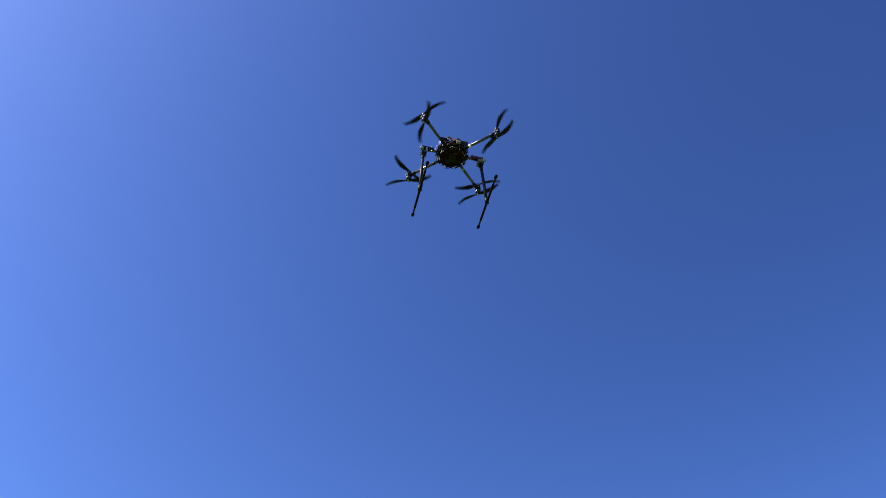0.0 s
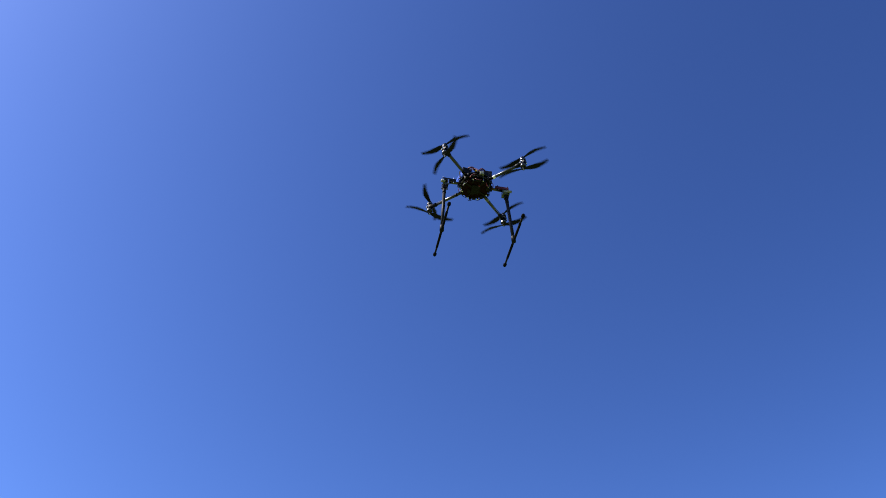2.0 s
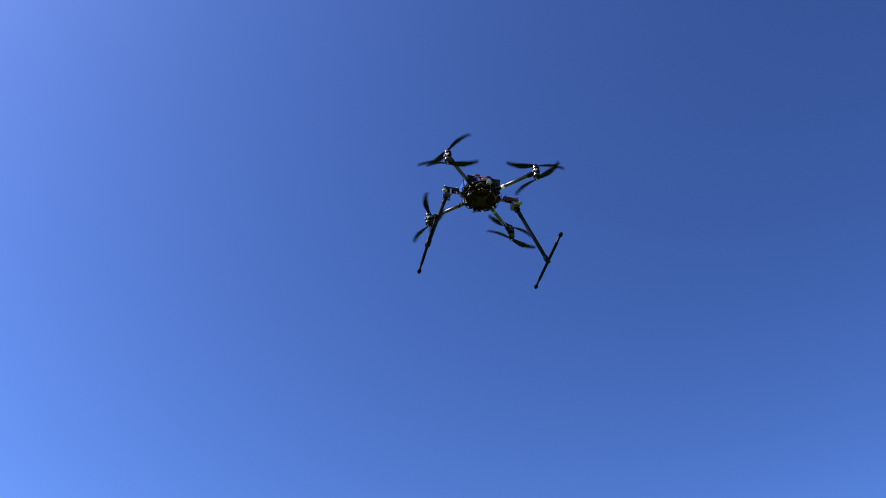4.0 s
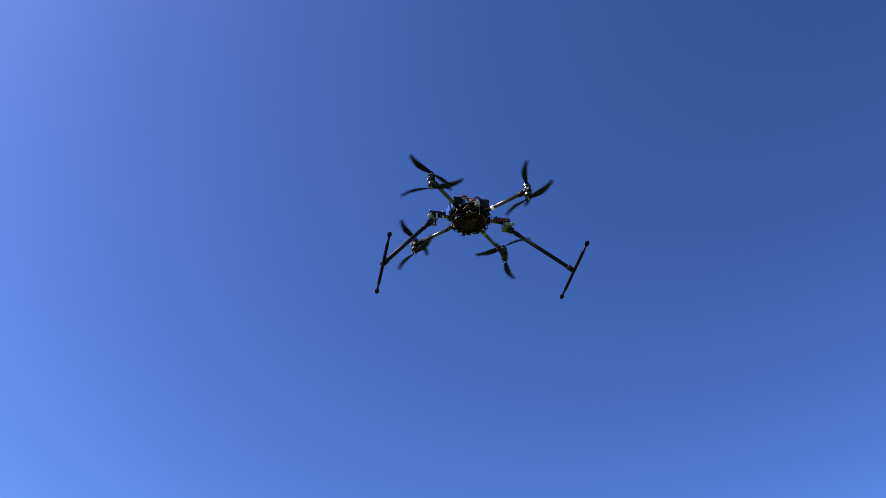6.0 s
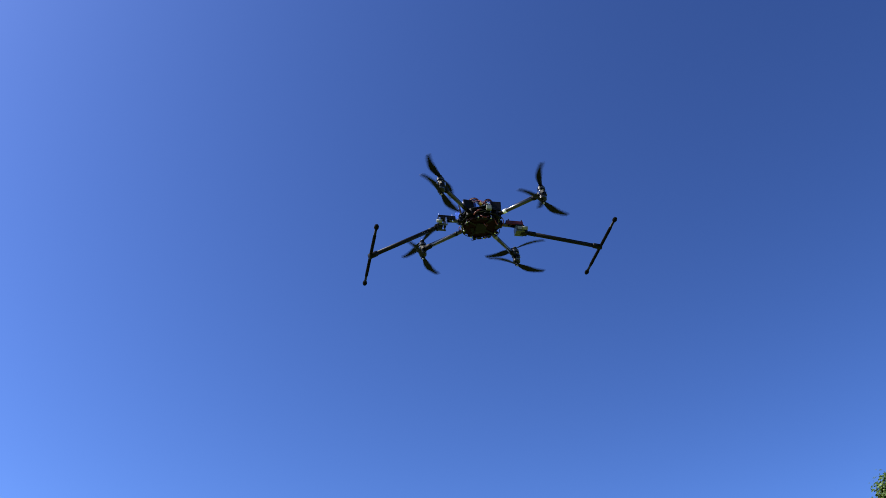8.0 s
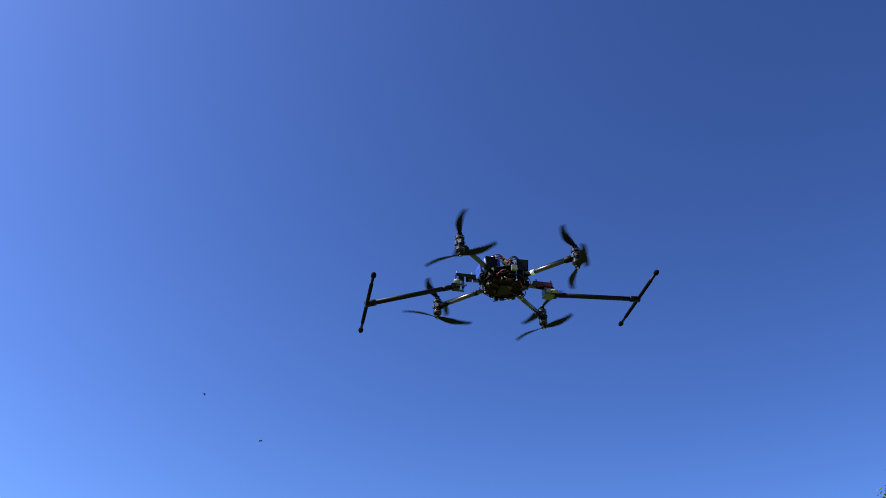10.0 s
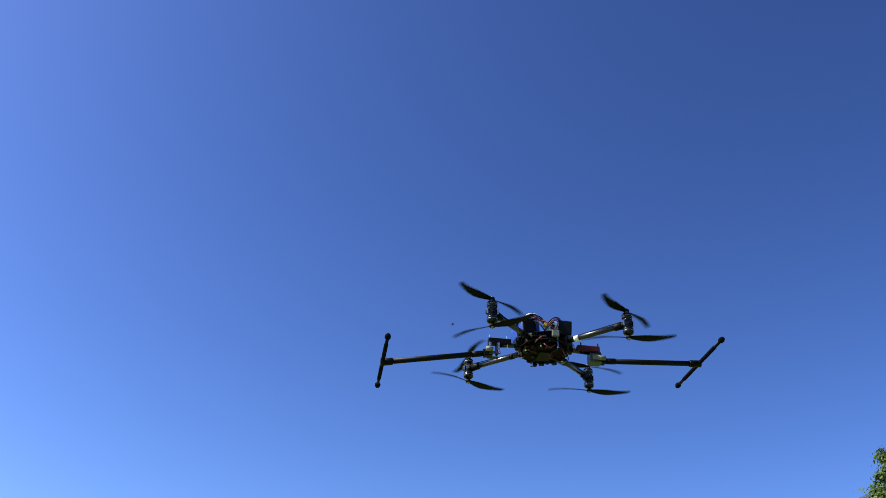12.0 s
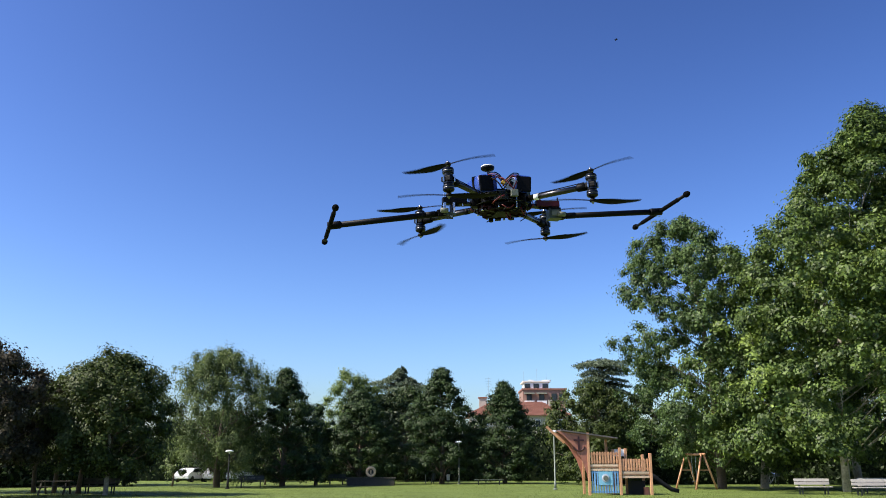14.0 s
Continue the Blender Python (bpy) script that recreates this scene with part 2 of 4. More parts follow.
def make_grass():
    rng = np.random.default_rng(5)
    n = 40000
    y = 44 + 46 * rng.random(n) ** 1.3
    x = (rng.random(n) * 1.25 - 0.62) * y
    c = np.stack([x, y, np.full(n, 0.02)], 1)
    nor = rng.normal(size=(n, 3)) * (0.7, 0.7, 0.2) + (0, 0, 0.7)
    ob = shared("grass", leaf_mesh("grass", c, nor, 0.04 + 0.045 * rng.random(n), rng, 0.35), BLADES)
    tagged(ob, "short uneven grass blades on the lawn", "grass", kind="stuff")


make_ground()
make_grass()


# ---- trees ----
def profile_full(h):
    return max(0.0, 1 - abs(2 * h - 0.8) ** 3 / 1.728) ** 0.5


def profile_cone(h):
    return (1 - h ** 2.2) * min(1.0, 0.8 + 1.5 * h) + 0.06


def profile_broad(h):
    return min(1.0, 0.8 + h) * max(0.0, 1 - (max(0.0, h - 0.25) / 0.76) ** 2)


def profile_flat(h):
    return min(1.0, 0.75 + 0.8 * h) * (1 - h ** 4) ** 0.6


def tree(label, at, height, base, radius, profile, leaves, bark, count, leaf, clumps, clump, trunk, seed, droop=0.0, shift=(0.0, 0.0), slim=0.6, lean_out=0.8, boughs_of=9, fill=0.8, flat=0.8):
    """A tapered trunk, limbs to the leaf clumps, and a crown of single leaves in sprays round them."""
    rng = np.random.default_rng(seed)
    root = thing("tree", pose(*at, 0), label, "tree")
    boughs = []
    for k in range(max(8, int(clumps / boughs_of))):
        h = ((k + rng.random()) / max(8, int(clumps / boughs_of))) ** 0.85
        a = 2.4 * k + rng.normal() * 0.5
        reach = radius * profile(h) * (0.74 + 0.36 * rng.random())
        boughs.append((np.array([math.cos(a) * reach + shift[0] * h, math.sin(a) * reach + shift[1] * h, base + h * (height - base) * (0.96 + 0.05 * rng.random())]), np.array([shift[0] * h, shift[1] * h, max(base, base + h * (height - base) - 0.55 * reach - 0.4)])))
    centres, radii = [], []
    for k in range(clumps):
        if rng.random() < fill:
            h, a = rng.random() ** 0.85, rng.random() * 2 * math.pi
            r = clump * (0.5 + 0.8 * rng.random() ** 1.5)
            d = max(0.05, radius * profile(h) * (1 + 0.12 * math.sin(3 * a + 6 * h + seed) + 0.08 * math.sin(7 * a + 11 * h)) - r * 0.45) * rng.random() ** 0.36
            centres.append(np.array([math.cos(a) * d + shift[0] * h, math.sin(a) * d + shift[1] * h, base + h * (height - base - r * 0.5)]))
            radii.append(r)
            continue
        tip, stem = boughs[k % len(boughs)]
        f = 0.35 + 0.68 * rng.random() ** 0.7
        r = clump * (0.45 + 0.8 * rng.random() ** 1.5) * (1.15 - 0.35 * f)
        c = stem + (tip - stem) * f + rng.normal(size=3) * (0.05 * radius + 0.22) * (1.35 - f) * (1.2, 1.2, 0.8)
        c[2] = max(c[2], base * 0.8)
        centres.append(c)
        radii.append(r)
    centres, radii = np.array(centres), np.array(radii)
    share = radii ** 2 / (radii ** 2).sum()
    which = rng.choice(len(centres), size=count, p=share)
    way = rng.normal(size=(count, 3))
    way /= np.linalg.norm(way, axis=1, keepdims=True)
    sprays = rng.normal(size=(len(centres), 7, 3)) + (0, 0, 0.25)          # each clump ends in a few twigs
    sprays /= np.linalg.norm(sprays, axis=2, keepdims=True)
    twig = sprays[which, rng.integers(0, 7, count)]
    way = way * 0.62 + twig * 0.55
    far = rng.random(count) ** 0.5 * (0.5 + 0.97 * rng.random(count))
    pos = centres[which] + way * (1.0, 1.0, flat) * (radii[which] * far)[:, None]
    pos[:, 2] -= droop * (rng.random(count) ** 2) * radii[which] * 2
    pos[:, 2] = np.maximum(pos[:, 2], 0.2)
    axis = np.stack([pos[:, 0] - shift[0] * 0.5, pos[:, 1], np.zeros(count)], 1) / max(radius, 1)
    nor = way * (0.95, 0.95, 0.95 + 1.2 * (0.8 - flat)) + axis * lean_out * 0.7 + np.array([0, 0, 0.5]) + rng.normal(size=(count, 3)) * 0.34
    me = leaf_mesh("crown", pos, nor, leaf * (0.5 + 1.0 * rng.random(count)), rng, slim)
    shared("crown", me, leaves, root, "leafy crown")
    bm = bmesh.new()
    top = base + 0.8 * (height - base)
    spine = [Vector((0.1 * math.sin(seed + k) * k + shift[0] * 0.8 * (k / 4) ** 2, 0.1 * math.cos(2 * seed + k) * k + shift[1] * 0.8 * (k / 4) ** 2, top * k / 4)) for k in range(5)]
    spine[0] = Vector((0, 0, -0.1))
    tube(bm, spine, [trunk * 1.25, trunk, trunk * 0.8, trunk * 0.5, trunk * 0.12], 10)
    part("trunk", bm, bark, root, "tapered trunk", smooth=True)
    bm = bmesh.new()
    for k in rng.permutation(len(centres))[:min(90, len(centres))]:
        c = Vector(centres[k])
        if c.z < base + 0.14 * (height - base):
            continue
        z0 = max(base * 0.8, min(top * 0.95, c.z - (Vector((c.x - shift[0] * c.z / height, c.y)).length) * 0.6))
        i = min(3, int(z0 / top * 4))
        start = spine[i].lerp(spine[i + 1], z0 / top * 4 - i)
        mid = start.lerp(c, 0.5) + Vector((0, 0, 0.06 * (c - start).length)) + Vector(rng.normal(size=3)) * 0.15
        r = min(trunk * 0.4, 0.055) * (1 - 0.6 * z0 / top)
        tube(bm, [start, mid, c], [r, r * 0.55, r * 0.12], 5)
    part("branchwork", bm, bark if trunk > 0.2 else BARK, root, "forking branchwork", smooth=True)
    return root


def trees():
    tree("dark purple-green broad tree at the lawn's edge", (-24.9, 47.8), 7.95, 1.9, 3.7, profile_full, LEAF_RED, BARK, 50000, 0.16, 260, 0.75, 0.17, 3)
    tree("dark green round-headed tree with low branches", (-19.3, 51.0), 8.1, 1.35, 4.0, profile_flat, LEAF_ROUND, PALE_BARK, 80000, 0.15, 380, 0.78, 0.12, 8, fill=0.9)
    tree("airy feathery green tree with light tips", (-17.8, 70.0), 11.1, 1.3, 4.6, profile_full, LEAF_AIRY, BARK, 62000, 0.19, 300, 0.85, 0.22, 11, droop=0.6, slim=0.3)
    tree("dark conical tree beside the airy tree", (-13.4, 74.1), 9.8, 0.35, 3.7, profile_cone, LEAF_CONE, BARK, 68000, 0.165, 340, 0.68, 0.20, 18, fill=0.9, boughs_of=7, flat=0.6)
    tree("small dark tree behind the conical one", (-11.4, 80.0), 7.2, 0.6, 1.6, profile_cone, LEAF_CONE, BARK, 12000, 0.2, 70, 0.6, 0.12, 15)
    tree("dark conical tree behind the low stone wall", (-7.7, 82.0), 8.7, 0.3, 4.1, profile_cone, LEAF_CONE, BARK, 68000, 0.175, 360, 0.72, 0.20, 17, fill=0.9, boughs_of=7, flat=0.6)
    tree("pale green tree rising behind the dark ones", (-10.2, 96.0), 11.8, 2.0, 3.7, profile_full, LEAF_PALE, BARK, 24000, 0.24, 120, 0.95, 0.2, 21, slim=0.4)
    tree("tall dark conical tree behind the lamp", (-0.1, 86.0), 11.2, 0.3, 4.5, profile_cone, LEAF_CONE, BARK, 82000, 0.175, 430, 0.72, 0.22, 25, fill=0.9, boughs_of=7, flat=0.6)
    tree("dark conical tree before the red-roofed house", (6.0, 86.0), 9.9, 0.3, 3.8, profile_cone, LEAF_CONE, BARK, 68000, 0.175, 360, 0.7, 0.2, 28, fill=0.9, boughs_of=7, flat=0.6)
    tree("dark broad tree filling the row of conical trees", (-4.0, 98.0), 10.2, 1.0, 4.4, profile_full, LEAF_HEDGE, BARK, 22000, 0.28, 120, 1.0, 0.2, 29)
    tree("dark bushy tree behind the climbing ship", (13.8, 80.0), 9.0, 0.4, 4.6, profile_full, LEAF_ROUND, BARK, 56000, 0.21, 300, 0.8, 0.2, 31)
    tree("tall airy tree with an uneven light green crown", (20.7, 66.0), 20.7, 1.6, 7.0, profile_flat, LEAF_TALL, BARK, 130000, 0.19, 560, 0.88, 0.28, 37, droop=0.15, shift=(-1.8, 0), fill=0.62, boughs_of=7)
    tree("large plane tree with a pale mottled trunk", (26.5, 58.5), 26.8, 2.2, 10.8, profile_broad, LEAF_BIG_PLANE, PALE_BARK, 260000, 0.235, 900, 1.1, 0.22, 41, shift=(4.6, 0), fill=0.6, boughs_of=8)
    tree("plane tree with light hanging branches over the lawn", (24.0, 66.5), 17.5, 1.9, 7.2, profile_full, LEAF_PLANE, PALE_BARK, 100000, 0.265, 400, 1.05, 0.26, 43, shift=(4.5, -10.5), fill=0.6)
    tree("plane tree standing behind the first plane tree", (33.2, 71.0), 19.0, 3.0, 8.0, profile_full, LEAF_PLANE, PALE_BARK, 26000, 0.33, 200, 1.2, 0.26, 47)
    for i, (x, y, h, r) in enumerate(((-33.0, 41.0, 12.5, 5.5), (-36.5, 55, 13, 5.5), (-31, 78, 11, 5), (-24, 96, 8, 4), (42, 84, 14, 7), (24, 92, 12, 6))):
        tree("dark shady tree at the edge of the park", (x, y), h, 0.8, r, profile_full, LEAF_HEDGE, BARK, 15000, 0.32, 110, 1.0, 0.22, 60 + i)
    for i, (x, y, h, r) in enumerate(((-25.7, 56.0, 6.8, 2.6), (-24.0, 55.0, 7.2, 2.6), (-22.3, 54.5, 6.6, 2.4), (-27.2, 54.0, 7.0, 2.6))):
        tree("slim dark-trunked tree in the shade of the wood", (x, y), h, 2.3, r, profile_full, LEAF_ROUND, BARK, 9000, 0.24, 70, 0.8, 0.13, 80 + i)
    for i, (x, y, h) in enumerate(((-22.2, 73, 3.6), (-15.8, 79, 3.2), (-11.0, 76.5, 3.4))):
        tree("young sapling with thin grey-green leaves", (x, y), h, 1.0, 1.3, profile_full, LEAF_AIRY, BARK, 3600, 0.18, 40, 0.4, 0.07, 70 + i)


def cedar(at, height, seed, spread, shape, label):
    """A cedar: level, slightly drooping shelves of needles on a straight trunk; shape gives the reach at each height."""
    rng = np.random.default_rng(seed)
    root = thing("cedar", pose(*at, 0), label, "tree")
    pos, nor = [], []
    bm = bmesh.new()
    tube(bm, [(0, 0, 0), (0.1, 0, height * 0.6), (-0.1, 0, height * 0.97)], [0.5, 0.35, 0.1], 10)
    tiers = 11
    for k in range(tiers):
        h = (k + 0.5) / tiers
        for j in range(6):
            a = 2 * math.pi * (j + 0.45 * rng.random()) / 6 + 1.1 * k
            reach = spread * shape(h) * (0.75 + 0.35 * rng.random())
            z = height * (0.42 + 0.56 * h) + 0.25 * rng.normal()
            tip = np.array([math.cos(a) * reach, math.sin(a) * reach, z])
            tube(bm, [(0, 0, z - 0.5), tuple(tip * (0.6, 0.6, 1) + (0, 0, 0.05)), tuple(tip - (0, 0, 0.15))], [0.11, 0.06, 0.02], 6)
            n = 420
            f, w = rng.random(n) ** 0.6, rng.normal(size=n)
            p = np.stack([tip[0] * f, tip[1] * f, np.full(n, z)], 1)
            p[:, 0] += -math.sin(a) * w * 0.30 * reach * (0.35 + 0.65 * f)
            p[:, 1] += math.cos(a) * w * 0.30 * reach * (0.35 + 0.65 * f)
            p[:, 2] += rng.normal(size=n) * 0.11 - 0.45 * f ** 3 - 0.12 * np.abs(w) + 0.15
            pos.append(p)
            nor.append(rng.normal(size=(n, 3)) * 0.4 + (0.3 * math.cos(a), 0.3 * math.sin(a), 0.8))
    pos, nor = np.concatenate(pos), np.concatenate(nor)
    part("trunk", bm, BARK, root, smooth=True)
    shared("crown", leaf_mesh("crown", pos, nor, 0.22 + 0.2 * rng.random(len(pos)), rng, 0.4), LEAF_CEDAR, root, "level shelves of needles")


def hedge(points, height, depth, count, seed, label):
    """A long uneven hedge along the points."""
    rng = np.random.default_rng(seed)
    points = np.array(points, float)
    steps = np.linalg.norm(np.diff(points, axis=0), axis=1)
    along = np.r_[0, steps.cumsum()]
    s = rng.random(count) * along[-1]
    x, y = np.interp(s, along, points[:, 0]), np.interp(s, along, points[:, 1])
    def ridge(v):
        return height * (0.88 + 0.1 * np.sin(v * 0.9) + 0.07 * np.sin(v * 2.3 + 1))
    top = ridge(s)
    z = top * rng.random(count) ** 0.7
    pos = np.stack([x + rng.normal(size=count) * 0.3, y + rng.normal(size=count) * depth * 0.4, z + 0.05], 1)
    nor = rng.normal(size=(count, 3)) + (0, -0.5, 0.5)
    ob = tagged(shared("hedge", leaf_mesh("hedge", pos, nor, 0.25 + 0.25 * rng.random(count), rng), LEAF_HEDGE), label, "hedge", kind="stuff")
    bm, last = bmesh.new(), None                                # a dark core fills the gaps; the hedge's inner shade is its colour
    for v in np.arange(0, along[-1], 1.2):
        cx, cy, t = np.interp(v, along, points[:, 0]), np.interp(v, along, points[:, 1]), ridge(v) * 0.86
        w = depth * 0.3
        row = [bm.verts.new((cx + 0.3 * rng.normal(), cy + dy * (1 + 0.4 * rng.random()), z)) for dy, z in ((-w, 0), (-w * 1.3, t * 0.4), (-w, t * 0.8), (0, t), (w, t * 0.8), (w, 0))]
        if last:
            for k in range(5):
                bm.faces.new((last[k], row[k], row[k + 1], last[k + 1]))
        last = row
    part("hedge_shade_core", bm, HEDGE_SHADE, ob, "dark core standing in for the shade between the leaves", smooth=True)


trees()
cedar((21.3, 115.0), 15.9, 80, 3.3, lambda h: 0.78 + 0.35 * h, "grey-green flat-topped cedar far behind the trees")
cedar((-5.4, 112.0), 14.0, 81, 5.6, lambda h: 1.05 - 0.35 * h if h < 0.78 else 0.42 if h < 0.9 else 0.16, "grey-green spreading cedar behind the dark trees")
hedge([(-75, 100), (-40, 104), (0, 104), (30, 100), (52, 96), (80, 80)], 6.8, 3.0, 72000, 90, "dark green overgrown hedge closing the park")
hedge([(16, 84), (30, 84), (46, 76), (60, 62)], 6.0, 2.4, 40000, 91, "dark hedge in the shade of the plane trees")
hedge([(-60, 64), (-36, 68), (-26, 74)], 3.0, 1.8, 20000, 92, "dark hedge in the shade behind the round tree")


# ---- house beyond the trees ----
def house():
    root = thing("house", pose(14.5, 172.0, 0), "cream house with a hipped red tile roof beyond the trees", "house")
    part("wall", boxed((18.5, 11, 11.2), (0, 0, 5.6)), PLASTER, root, "cream plastered wall")
    bm = bmesh.new()
    low = [bm.verts.new(p) for p in ((-10, -6.3, 11.2), (10, -6.3, 11.2), (10, 6.3, 11.2), (-10, 6.3, 11.2))]
    base = [bm.verts.new(p) for p in ((-10, -6.3, 11.0), (10, -6.3, 11.0), (10, 6.3, 11.0), (-10, 6.3, 11.0))]
    ridge = [bm.verts.new(p) for p in ((-5, 0, 14.0), (5, 0, 14.0))]
    for f in ((low[0], low[1], ridge[1], ridge[0]), (low[2], low[3], ridge[0], ridge[1]), (low[1], low[2], ridge[1]), (low[3], low[0], ridge[0]), base):
        bm.faces.new(f)
    for k in range(4):
        bm.faces.new((base[k], base[(k + 1) % 4], low[(k + 1) % 4], low[k]))
    roof = part("roof", bm, ROOF_TILE, root, "hipped red tile roof")
    course = bpy.data.meshes.new("tile_course")
    b = boxed((1, 0.16, 0.09))
    b.to_mesh(course)
    b.free()
    for k in range(14):
        f = (k + 0.5) / 14
        w = 20 - 10 * f
        shared("tile_course", course, ROOF_TILE, roof, where=pose(0, -6.3 + 6.3 * f, 11.24 + 2.8 * f) @ Matrix.Diagonal((w - 0.3, 1, 1, 1)))
    for k, x in enumerate((-6.5, -3.5, 0.5, 3.6, 5.9, 8.0)):
        win = part("window", boxed((1.1, 0.12, 1.7), (x, -5.54, 9.4)), WHITE, root, "pale framed window")
        part("pane", boxed((0.85, 0.06, 1.45), (x, -5.61, 9.4)), PANE, win)
    part("chimney", boxed((1.5, 1.2, 1.8), (-6.6, 0.5, 13.8)), PLASTER, root, "pale chimney")
    part("chimney_cap", boxed((1.8, 1.5, 0.25), (-6.6, 0.5, 14.8)), ROOF_TILE, root)
    part("chimney", boxed((0.7, 0.7, 1.5), (6.5, -2.0, 13.4)), PLASTER, root, "pale chimney")

    block = thing("apartment_block", pose(21.2, 186.0, 0), "brick apartment block with a white roof terrace", "building")
    part("wall", boxed((9.0, 9, 17.2), (0, 0, 8.6)), BRICK, block, "red-brown brick wall")
    part("cornice", boxed((9.4, 9.4, 0.35), (0, 0, 17.3)), ROOF_TILE, block)
    part("penthouse", boxed((5.0, 6, 1.5), (-1.4, 0, 18.2)), WHITE, block, "white roof storey")
    part("parapet", boxed((5.8, 6.6, 0.25), (-1.4, 0, 19.05)), WHITE, block)
    for x in (-3.4, -1.5, 0.4):
        win = part("window", boxed((1.2, 0.12, 0.9), (x, -3.02, 18.1)), IRON, block, "dark roof storey window")
        part("pane", boxed((1.0, 0.06, 0.7), (x, -3.1, 18.1)), PANE, win)
    for x in (-3.2, -0.6):
        bay = part("balcony", boxed((2.0, 1.2, 1.1), (x, -4.9, 14.3)), WHITE, block, "white balcony front")
        part("awning", boxed((2.2, 1.4, 0.1), (x, -5.0, 16.4), (15, 0, 0)), TAN, bay, "faded awning")
    for x, z in ((2.0, 15.6), (3.6, 15.6), (2.0, 12.6), (3.6, 12.6), (-3.2, 15.7), (-0.6, 15.7)):
        win = part("window", boxed((1.1, 0.12, 1.6), (x, -4.54, z)), IRON, block, "dark window")
        part("pane", boxed((0.9, 0.06, 1.4), (x, -4.61, z)), PANE, win)
    for x, h in ((-3.8, 2.4), (-1.0, 3.0), (1.0, 2.0)):
        part("aerial", piped([(x, 0, 19.1), (x, 0, 19.1 + h)], [0.05, 0.04], 6), STEEL, block)
    for x in (-2.4, 0.6, 1.3):
        part("dish", lathe(bmesh.new(), [(0.1, 0), (0.45, 0.1), (0.6, 0.3), (0.55, 0.32)], (x, -1, 19.2), 14), WHITE, block, "white dish")
    mast = thing("roof_aerial", pose(9.2, 176.0, 0), "tall thin aerial mast above the house", "aerial")
    part("mast", piped([(0, 0, 0), (0, 0, 19.2)], [0.07, 0.05], 6), STEEL, mast)
    for k in range(4):
        part("bar", boxed((1.3 - 0.2 * k, 0.05, 0.05), (0, 0, 18.9 - 0.5 * k)), STEEL, mast)


house()


# ---- playground ----
def climbing_ship():
    """A wooden ship: bow board with an anchor, two railed decks, blue board, roof, slide."""
    root = thing("climbing_ship", pose(8.4, 51.0, 0, 0, 0, 0), "wooden climbing ship with a red-brown bow and blue board", "playground")
    deep = 2.0
    posts = [(0.0, 0, 3.5), (1.8, 0, 2.65), (3.55, 0, 2.35), (0.0, deep, 3.4), (1.4, deep, 3.2), (1.8, deep, 2.6), (2.55, deep, 2.65), (3.55, deep, 2.3)]
    for x, y, h in posts:
        part("post", boxed((0.15, 0.15, h), (x, y, h / 2), bevel=0.02), WOOD, root)
    bow = [(-0.05, 0.55), (-0.14, 1.25), (-0.38, 1.95), (-0.85, 2.75), (-1.45, 3.35), (-1.85, 3.62), (-1.2, 3.52), (-0.05, 3.4)]
    for y in (-0.02, deep + 0.02):
        board = part("bow_board", slab(bow, 0.06, pose(0, y, 0)), RED_WOOD, root, "curved red-brown bow board")
        if y < 0.5:
            part("anchor_shank", boxed((0.10, 0.04, 0.82), (-0.55, y - 0.06, 2.88)), DARK_RED, board, "dark red painted anchor")
            part("anchor_stock", boxed((0.60, 0.04, 0.10), (-0.55, y - 0.07, 3.07)), DARK_RED, board)
            part("anchor_arm", piped([(-0.55 - 0.31 * math.cos(math.pi * k / 10), y - 0.06, 2.72 - 0.25 * math.sin(math.pi * k / 10)) for k in range(11)], [0.045] * 11, 6), DARK_RED, board)
    part("bowsprit", boxed((1.4, 0.12, 0.14), (-1.75, deep / 2, 3.42), (0, 42, 0)), WOOD, root, "pale slanting beam")
    part("roof", boxed((3.3, deep + 0.4, 0.07), (0.05, deep / 2, 3.42), (0, 8, 0)), ROOFING, root, "thin dark slanting roof")
    for x0, x1, low, high in ((0.1, 1.7, 1.76, 2.42), (1.9, 3.45, 1.36, 2.03)):
        part("deck", boxed((x1 - x0 + 0.15, deep, 0.08), ((x0 + x1) / 2, deep / 2, low - 0.2)), WOOD, root, "plank deck")
        for y in (0, deep):
            count = 10
            for k in range(count):
                x = x0 + (x1 - x0) * (k + 0.5) / count
                part("slat", boxed((0.09, 0.04, high - low), (x, y - 0.02, (low + high) / 2), bevel=0.008), WOOD, root)
            part("rail", boxed((x1 - x0, 0.06, 0.1), ((x0 + x1) / 2, y + 0.035, low + 0.12)), WOOD, root)
            part("rail", boxed((x1 - x0, 0.06, 0.1), ((x0 + x1) / 2, y + 0.035, high - 0.12)), WOOD, root)
            part("plank", boxed((x1 - x0, 0.05, 0.12), ((x0 + x1) / 2, y, low - 0.1)), PALE_PLANK, root)
            part("plank", boxed((x1 - x0, 0.05, 0.12), ((x0 + x1) / 2, y, low - 0.34)), PALE_PLANK, root)
    for k in range(11):
        part("blue_slat", boxed((0.085, 0.04, 1.2), (0.17 + 0.146 * k, -0.02, 0.72), bevel=0.008), BLUE_PAINT, root, "blue painted slat")
    for z in (0.2, 1.28):
        part("blue_rail", boxed((1.66, 0.05, 0.09), (0.9, 0.035, z)), BLUE_PAINT, root, "blue rail")
    board = part("porthole_board", boxed((0.8, 0.03, 0.75), (0.92, -0.06, 0.95)), PALE_BLUE, root, "pale blue square board")
    part("porthole", lathe(bmesh.new(), [(0.2, 0), (0.22, 0.02), (0.2, 0.04)], sides=20), LABEL, board, "round grey spot", where=pose(0.92, -0.075, 0.95, 90, 0, 0))
